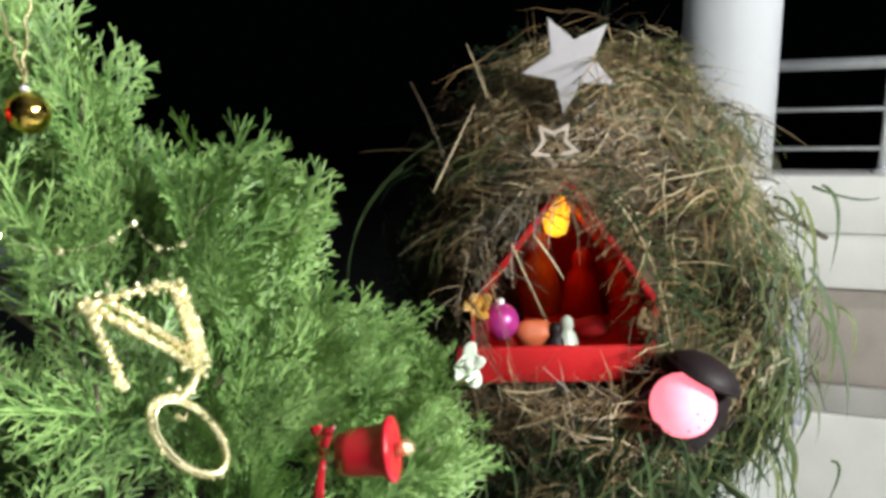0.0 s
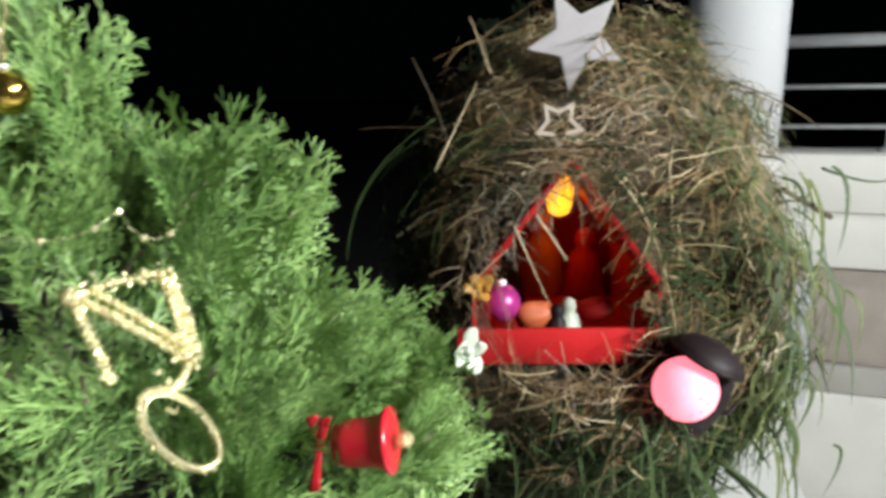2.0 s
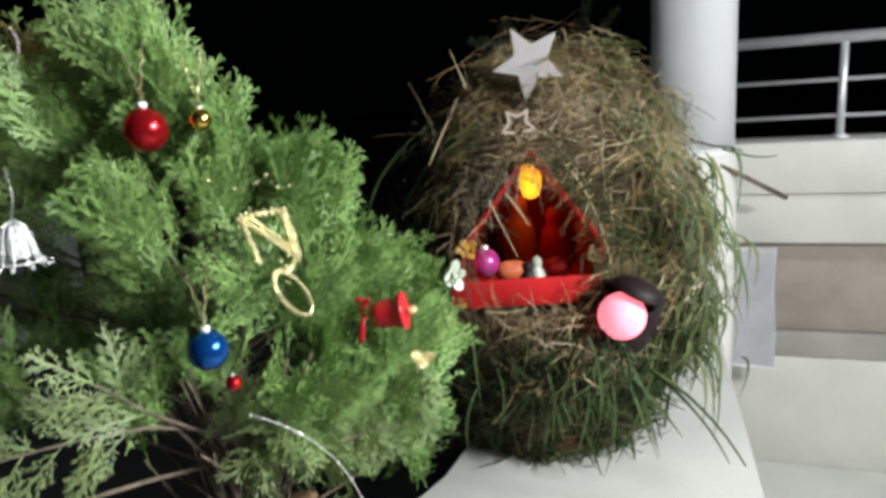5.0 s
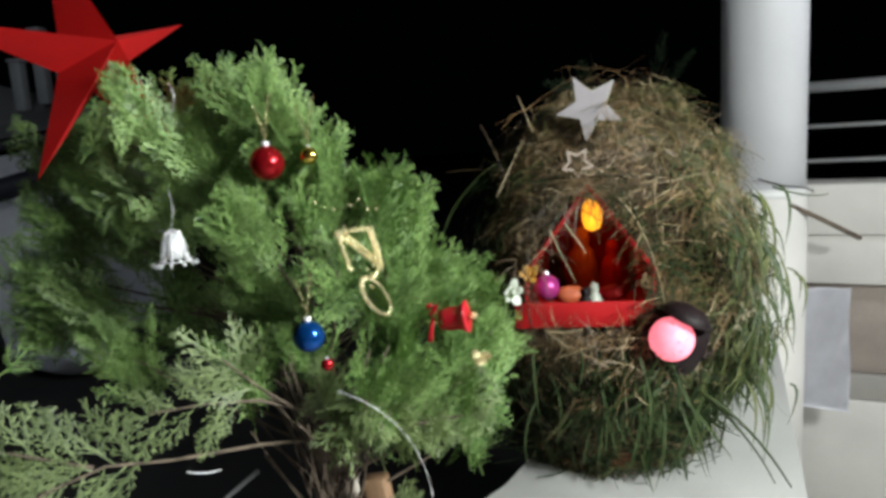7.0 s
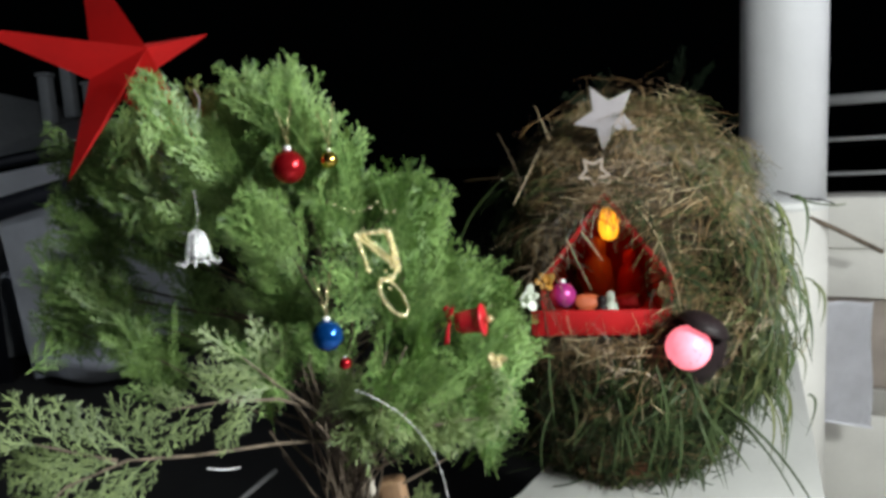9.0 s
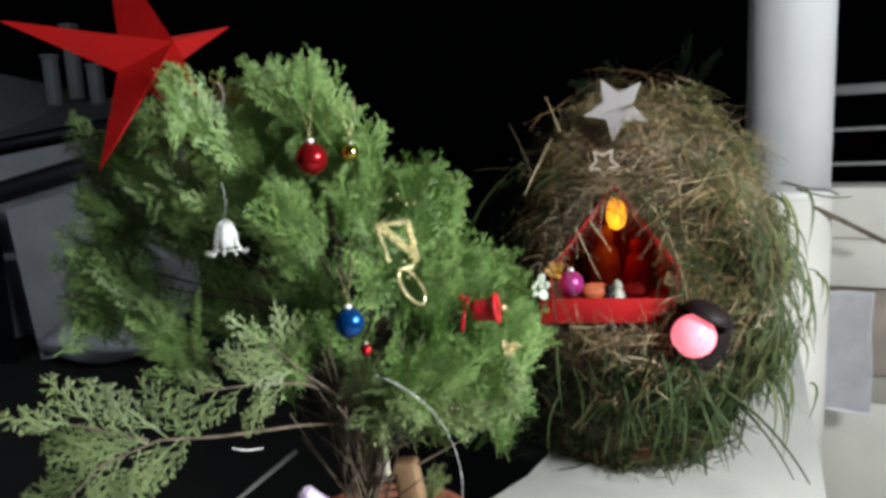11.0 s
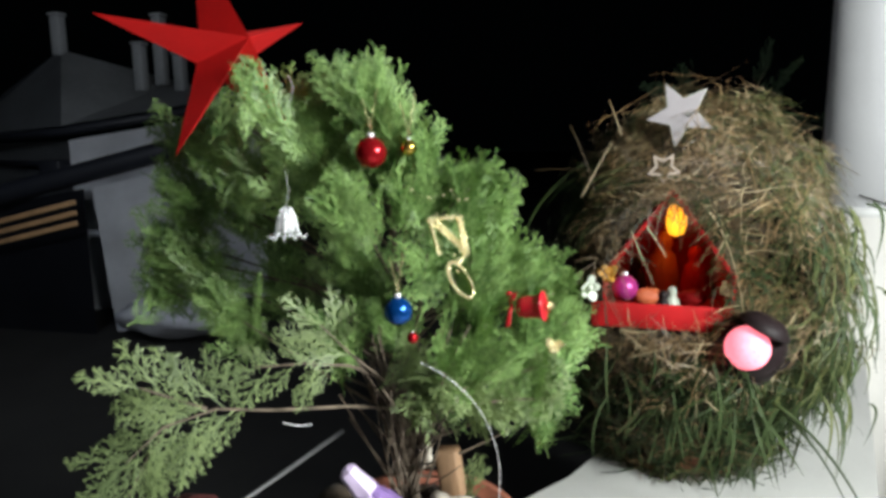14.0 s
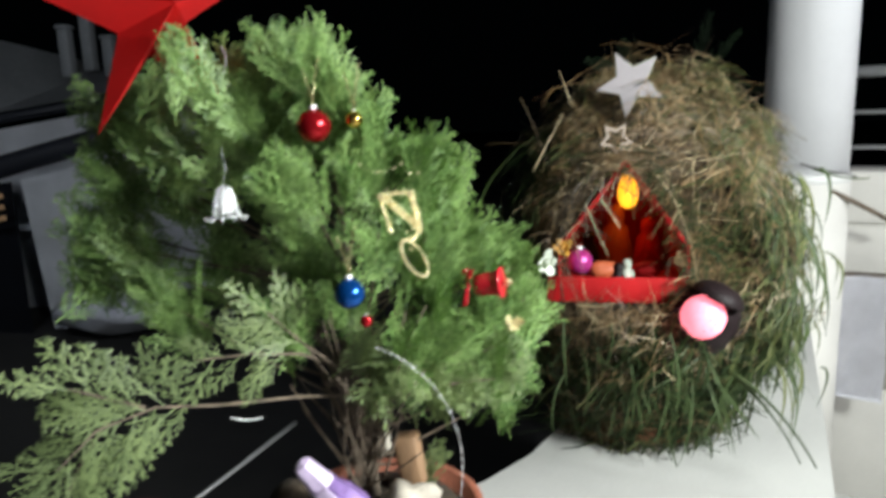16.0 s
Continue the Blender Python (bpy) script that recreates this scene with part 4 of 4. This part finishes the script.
for k, (dx, dz) in enumerate(((-0.002, 0.015), (-0.002, -0.02), (0.004, 0.014))):
    a = Vector((0.0, 0.143, 1.222))
    b = a + Vector((dx - 0.001, -0.002, dz))
    bm = bmesh.new()
    w = Vector((0.0028, 0, 0.001))
    vs = [bm.verts.new(p) for p in (a - w * 0.5, a + w * 0.5, b + w, b - w)]
    f = bm.faces.new(vs)
    bmesh.ops.subdivide_edges(bm, edges=bm.edges[:], cuts=2, use_grid_fill=True)
    for v in bm.verts:
        v.co.y += 0.003 * math.sin((v.co.z - a.z) * 160)
    bmesh.ops.solidify(bm, geom=bm.faces[:], thickness=0.0008)
    part("ribbon", bm, BELL_RED, rb, "red satin ribbon")
part("gold_tip", lathe([(0.001, -0.034), (0.003, -0.03), (0.002, -0.024), (0.004, -0.019)], 12, BM), GOLD, rb)

# ---- gold letters ornament ----
noel = thing("gold_letter_ornament", "gold glitter N and O letter ornament hanging in the thuja", "ornament")


def letter_frame(u, v, d=0.0):
    """Plane of the letters: u along their width, v up."""
    o = Vector((-0.047, 0.091, 1.287))
    return o + Vector((0.64, 0.75, -0.03)) * u + Vector((-0.23, -0.02, 0.97)) * v + Vector((0.8, -0.6, 0)) * d


def stroke(points, r, wind=0.0):
    """A letter stroke of thick wire; wind adds a thin wire coiled round it."""
    pts = [letter_frame(*p) for p in points]
    st = part("letter_stroke", tube(pts, r, 8), GOLD, noel)
    if wind:
        coil = []
        n = 90
        for i in range(n + 1):
            f = i / n * (len(pts) - 1)
            k = min(int(f), len(pts) - 2)
            p = pts[k].lerp(pts[k + 1], f - k)
            d = (pts[k + 1] - pts[k]).normalized()
            side = d.cross(Vector((0.3, -0.9, 0.1))).normalized()
            a = i * 0.9
            coil.append(p + (side * math.cos(a) + d.cross(side) * math.sin(a)) * r * wind)
        part("coiled_wire", tube(coil, 0.0005, 5), GOLD_SPARK, st)


stroke([(-0.0155, 0.026), (-0.0155, 0.015), (-0.0145, 0.004), (-0.014, -0.006)], 0.0019, 1.1)
stroke([(-0.0135, 0.025), (-0.004, 0.014), (0.006, 0.004), (0.0145, -0.006)], 0.0016, 1.1)
stroke([(-0.0085, 0.0265), (0.0, 0.017), (0.009, 0.007), (0.0165, -0.002)], 0.0014, 1.1)
stroke([(0.0145, -0.006), (0.0155, 0.006), (0.016, 0.018), (0.0155, 0.0285)], 0.0019, 1.15)
stroke([(0.0185, -0.002), (0.0195, 0.01), (0.019, 0.024)], 0.0011, 1.3)
stroke([(-0.0155, 0.026), (-0.004, 0.0275), (0.004, 0.028), (0.0155, 0.0285)], 0.001, 1.3)
stroke([(0.0145, -0.006), (0.009, -0.0125), (0.003, -0.0155)], 0.0013, 1.3)
bm = bmesh.new()
bmesh.ops.create_uvsphere(bm, u_segments=14, v_segments=10, radius=0.003, matrix=Matrix.Translation(letter_frame(-0.0165, 0.026)))
part("knob", bm, GOLD, noel)
ring = [(0.002 + 0.0105 * math.cos(a) - 0.005 * math.sin(a), -0.0305 + 0.0175 * math.sin(a)) for a in [2 * math.pi * i / 28 for i in range(28)]]
part("letter_ring", tube([letter_frame(u, v) for u, v in ring], 0.0018, 8, closed=True), GOLD, noel)
part("letter_ring", tube([letter_frame(u * 0.93, v * 0.93 - 0.0021, 0.0022) for u, v in ring], 0.0006, 6, closed=True), GOLD_SPARK, noel)
part("letter_curl", tube([letter_frame(0.0, -0.012), letter_frame(0.0045, -0.0145), letter_frame(0.006, -0.02), letter_frame(0.0025, -0.0235), letter_frame(0.0, -0.0205)], 0.0012, 6), GOLD, noel)
# Bright little beads added for the sparkle of the gold glitter
for k in range(110):
    v = rng.uniform(-0.006, 0.0285)
    u = (0.016, 0.0055 - 0.94 * (v - 0.004), 0.0185, -0.015, 0.015, rng.uniform(-0.014, 0.016))[k % 6]
    if k % 6 == 5:
        v = rng.uniform(0.025, 0.033)
    elif k % 6 == 4:
        u, v = ring[rng.integers(len(ring))] if k % 4 else (rng.uniform(0.004, 0.016), rng.uniform(-0.016, -0.004))
    u, v = u + rng.normal(0, 0.0011), v + rng.normal(0, 0.0009)
    bm = bmesh.new()
    bmesh.ops.create_icosphere(bm, subdivisions=1, radius=rng.uniform(0.0006, 0.0017), matrix=Matrix.Translation(letter_frame(u, v, rng.uniform(0.0008, 0.0022))) @ Matrix.Rotation(rng.uniform(0, 3), 4, "X"))
    part("sparkle_bead", bm, GOLD_SPARK, noel, smooth=False)

# ---- silver filigree bell ----
sb = thing("silver_bell", "small silver wire bell ornament hanging in the thuja", "ornament")
BELL_AT = Vector((-0.168, 0.012, 1.316))
part("bell_body", lathe([(0.001, 0.012), (0.0035, 0.011), (0.0052, 0.006), (0.006, 0.0), (0.0064, -0.006), (0.0058, -0.0065)], 18, Matrix.Translation(BELL_AT)), SILVER, sb)
for i in range(10):
    a = 2 * math.pi * i / 10
    e = Vector((math.cos(a), math.sin(a), 0))
    wire = [BELL_AT + e * r + Vector((0, 0, z)) for r, z in ((0.001, 0.0145), (0.005, 0.012), (0.0078, 0.005), (0.009, -0.003), (0.0105, -0.009), (0.0145, -0.0125), (0.0165, -0.0115), (0.016, -0.0095), (0.0145, -0.0098))]
    part("wire_scroll", tube(wire, 0.0005, 5), SILVER, sb)
for r, z in ((0.0078, 0.005), (0.0107, -0.009)):
    part("wire_hoop", tube([BELL_AT + Vector((r * math.cos(2 * math.pi * i / 20), r * math.sin(2 * math.pi * i / 20), z)) for i in range(20)], 0.0005, 5, closed=True), SILVER, sb)
part("hanging_thread", tube([BELL_AT + Vector(p) for p in ((0, 0, 0.014), (0.002, 0.002, 0.028), (-0.002, 0.006, 0.044))], 0.0002, 5), SILVER, sb)

# ---- tinsel strand ----
def beaded(name, label, pts, n, r, material=SILVER, cord=0.5):
    o = thing(name, label, "tinsel")
    path = []
    for a, b, c in pts:
        path += curve_points(a, b, c, n)
    part("cord", tube(path, r * cord, 5), material, o)
    for i in range(0, len(path) - 1):
        if i % 2 == 0:
            bm = bmesh.new()
            bmesh.ops.create_icosphere(bm, subdivisions=1, radius=r, matrix=Matrix.Translation(path[i]) @ Matrix.Rotation(i, 4, "X"))
            part("bead", bm, material, o, smooth=False)
    return o


beaded("silver_tinsel", "thin silver bead strand hanging out of the thuja", [((-0.062, 0.045, 1.192), (-0.005, 0.06, 1.165), (-0.003, 0.098, 1.08)), ((-0.003, 0.098, 1.08), (-0.003, 0.11, 1.05), (-0.012, 0.13, 1.0))], 14, 0.001, SILVER, 0.3)
beaded("silver_tinsel", "short silver bead strand below the branches", [((-0.19, 0.03, 1.13), (-0.18, 0.04, 1.122), (-0.172, 0.05, 1.122))], 8, 0.001)
beaded("gold_tinsel", "loose gold bead garland across the sprays", [((-0.07, 0.05, 1.342), (-0.055, 0.062, 1.328), (-0.042, 0.075, 1.341)), ((-0.042, 0.075, 1.341), (-0.034, 0.074, 1.325), (-0.028, 0.09, 1.335))], 5, 0.0013, GOLD_SPARK, 0.06)
beaded("silver_chain", "tiny silver bead chain by the paper star", [((-0.222, 0.13, 1.447), (-0.21, 0.125, 1.435), (-0.222, 0.125, 1.418))], 10, 0.001)

# ---- bits round the trunk ----
pf = thing("foil_sweet", "purple and lilac foil-wrapped cone lying in the pot", "sweet")
PFM = Matrix.Translation((-0.118, 0.055, 1.055)) @ Matrix.Rotation(radians(-38), 4, "Y") @ Matrix.Rotation(radians(10), 4, "X")
part("wrapper", lathe([(0.019, -0.05), (0.021, -0.03), (0.018, -0.012), (0.013, 0.0), (0.014, 0.004)], 9, PFM), PURPLE, pf, smooth=False)
part("tip", lathe([(0.013, 0.004), (0.0105, 0.02), (0.009, 0.032), (0.004, 0.036)], 7, PFM), LILAC, pf, "pinkish lilac tip", smooth=False)
part("tag", box_bm((-0.004, -0.017, -0.016), (0.012, -0.015, 0.008), 0.001, m=PFM), LILAC, pf)
wd = tagged(part("wood_block", box_bm((-0.013, -0.01, -0.03), (0.013, 0.012, 0.028), 0.004, m=Matrix.Translation((-0.073, 0.18, 1.022)) @ Matrix.Rotation(radians(-8), 4, "Y")), WOOD), "upright piece of brown wood in the pot", "wood")
blob("stone", "pale angular stone in the tree pot", "stone", (-0.067, 0.13, 1.0), 0.024, STONE, 5, (1.2, 0.9, 0.9), 0.6, "stones in the pot")
blob("stone", "pale angular stone in the tree pot", "stone", (-0.098, 0.165, 1.045), 0.01, STONE, 6, (0.9, 0.9, 1.2), 0.7, "stones in the pot")
blob("stone", "round brown stone in the tree pot", "stone", (-0.165, 0.09, 1.01), 0.026, SOIL, 7, (1.1, 1, 1), 0.4, "stones in the pot")
blob("stone", "pale angular stone in the tree pot", "stone", (-0.1, 0.1, 0.99), 0.02, STONE, 8, (1.2, 0.9, 0.9), 0.6, "stones in the pot")
st = tagged(part("metal_rod", tube([(-0.25, -0.1, 1.055), (-0.2, 0.03, 1.075), (-0.168, 0.11, 1.09)], 0.0022, 8), mat("dull_metal", (0.12, 0.12, 0.125), 0.5, 0.4)), "thin grey metal rod leaning in the pot", "rod")
blob("red_cloth", "dark red crumpled cloth below the branches", "cloth", (-0.262, 0.0, 1.055), 0.022, mat("dark_red_cloth", (0.07, 0.011, 0.01), 0.9, vary=0.4), 12, (1.3, 0.5, 0.45), 0.7)

# ---- beside the pillar ----
sh = thing("plastic_sheet", "translucent plastic sheet hung against the wall", "sheet")
bm = bmesh.new()
NX, NZ = 10, 24
gg = [[bm.verts.new((0.772 + 0.135 * i / NX + 0.004 * (j / NZ), 1.5 - 0.02 * math.sin(i * 0.9 + j * 0.3) * 0.4 - 0.02 * i / NX, 0.925 - 0.345 * j / NZ + 0.012 * (1 - i / NX) * j / NZ)) for j in range(NZ + 1)] for i in range(NX + 1)]
for i in range(NX):
    for j in range(NZ):
        bm.faces.new((gg[i][j], gg[i + 1][j], gg[i + 1][j + 1], gg[i][j + 1]))
bmesh.ops.solidify(bm, geom=bm.faces[:], thickness=0.001)
part("sheet", bm, PLASTIC, sh)
part("hem", tube([(0.776, 1.494, 0.592), (0.84, 1.488, 0.585), (0.911, 1.474, 0.579)], 0.004, 6), PLASTIC, sh)
tagged(part("stick", tube([(0.72, 1.4, 1.165), (0.8, 1.43, 1.125), (0.915, 1.455, 1.062)], 0.0065, 8), BARK), "dark wooden stick leaning beside the pillar", "stick")
tagged(part("wire", tube([(0.64, 1.385, 1.235), (0.7, 1.385, 1.215), (0.76, 1.42, 1.205), (0.8, 1.46, 1.19)], 0.002, 6), BLACK), "thin dark wire on the pillar foot", "wire")

# ---- neighbour's yard ----
nh = thing("neighbour_house", "dim grey-roofed house in the neighbouring yard at night", "house")


def sheet_face(name, pts, material, parent, thick=0.04, label=""):
    bm = bmesh.new()
    bm.faces.new([bm.verts.new(p) for p in pts])
    bmesh.ops.solidify(bm, geom=bm.faces[:], thickness=thick)
    return part(name, bm, material, parent, label, smooth=False)


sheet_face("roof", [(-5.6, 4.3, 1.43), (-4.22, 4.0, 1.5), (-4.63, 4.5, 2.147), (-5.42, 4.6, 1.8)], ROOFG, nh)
sheet_face("roof", [(-4.22, 4.0, 1.5), (-3.1, 4.75, 1.74), (-3.9, 5.05, 1.9), (-4.63, 4.5, 2.147)], ROOFL, nh, label="roof slope with the yard light put into its colour")
for x, y, z0, z1 in ((-4.64, 4.5, 2.1, 2.42), (-3.87, 4.8, 1.85, 2.42), (-4.02, 4.72, 1.8, 2.18), (-3.72, 4.85, 1.8, 2.1)):
    post = part("roof_post", box_bm((x - 0.045, y - 0.045, z0), (x + 0.045, y + 0.045, z1), 0.01), ROOFL, nh)
    part("post_cap", box_bm((x - 0.055, y - 0.055, z1 + 0.002), (x + 0.055, y + 0.055, z1 + 0.03), 0.008), ROOFL, post)
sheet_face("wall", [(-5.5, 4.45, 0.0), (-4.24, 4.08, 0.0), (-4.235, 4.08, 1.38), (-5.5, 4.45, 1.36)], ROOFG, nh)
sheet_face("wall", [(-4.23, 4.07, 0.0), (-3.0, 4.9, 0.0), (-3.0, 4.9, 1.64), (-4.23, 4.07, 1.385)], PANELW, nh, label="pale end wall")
part("fascia", tube([(-5.6, 4.25, 1.4), (-4.22, 3.97, 1.45), (-3.1, 4.7, 1.68)], 0.035, 6), DARKM, nh)
part("wall_band", tube([(-5.5, 4.38, 1.2), (-4.8, 4.2, 1.2), (-4.25, 4.03, 1.19)], 0.025, 6), DARKM, nh)

shed = thing("leaning_board", "white painted board leaning beside the black gate", "board")
sheet_face("face_sheet", [(-3.515, 3.6, 0.0), (-2.95, 3.85, 0.0), (-3.2, 3.8, 1.15), (-3.622, 3.6, 1.05)], PANELW, shed)

gate = thing("metal_gate", "black sheet-metal gate with three tan slats", "gate")
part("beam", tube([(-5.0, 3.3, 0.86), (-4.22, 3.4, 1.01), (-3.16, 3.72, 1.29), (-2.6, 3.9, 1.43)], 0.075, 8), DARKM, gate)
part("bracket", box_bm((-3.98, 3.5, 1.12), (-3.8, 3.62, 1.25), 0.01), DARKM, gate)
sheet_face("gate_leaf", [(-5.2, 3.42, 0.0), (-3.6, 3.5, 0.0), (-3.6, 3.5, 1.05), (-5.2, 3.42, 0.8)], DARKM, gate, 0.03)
for k in range(3):
    part("slat", box_bm((-0.55, -0.01, -0.017), (0.55, 0.01, 0.017), 0.004, m=Matrix.Translation((-4.09, 3.36, 0.852 - 0.072 * k)) @ Matrix.Rotation(radians(-12.5), 4, "Y")), TAN, gate)
# Rounded lump added in place of an unidentified bright patch beside the gate
blob("pale_lump", "pale lump for a bright patch in the dark yard", "sack", (-2.98, 3.5, 0.17), 0.29, mat("pale_lump_tone", (0.55, 0.57, 0.62), 0.9, vary=0.3, scale=6, bump=0.4, fine=60), 9, (1.35, 0.8, 0.5), 0.3)


def shrub(name, label, centre, size, count, leaf, seed, material):
    """A loose dark bush of leaf sprays on thin stems."""
    r = np.random.default_rng(seed)
    o = thing(name, label, "shrub")
    V, F, base = [], [], 0
    for _ in range(count):
        u = r.normal(0, 1, 3)
        u /= np.linalg.norm(u)
        p0 = np.array(centre) + u * np.array(size) * r.uniform(0.3, 1.0)
        d = u + r.normal(0, 0.5, 3) + np.array((0, 0, 0.4))
        d /= np.linalg.norm(d)
        nx = np.cross(d, r.normal(0, 1, 3))
        nx /= np.linalg.norm(nx)
        nz = np.cross(nx, d)
        tv, tf = SPRAYS[r.integers(len(SPRAYS))]
        L = leaf * r.uniform(0.7, 1.3)
        pts = p0 + L * (tv[:, :1] * nx + tv[:, 1:2] * d + tv[:, 2:3] * nz)
        V.append(pts)
        F.extend([tuple(i + base for i in f) for f in tf])
        base += len(pts)
    raw("crown", np.concatenate(V), F, material, o)
    c = Vector(centre)
    part("stem", tube([(c.x, c.y, 0), (c.x + 0.02, c.y, c.z * 0.5), tuple(c)], 0.03, 7, taper=0.4), BARK, o)
    return o


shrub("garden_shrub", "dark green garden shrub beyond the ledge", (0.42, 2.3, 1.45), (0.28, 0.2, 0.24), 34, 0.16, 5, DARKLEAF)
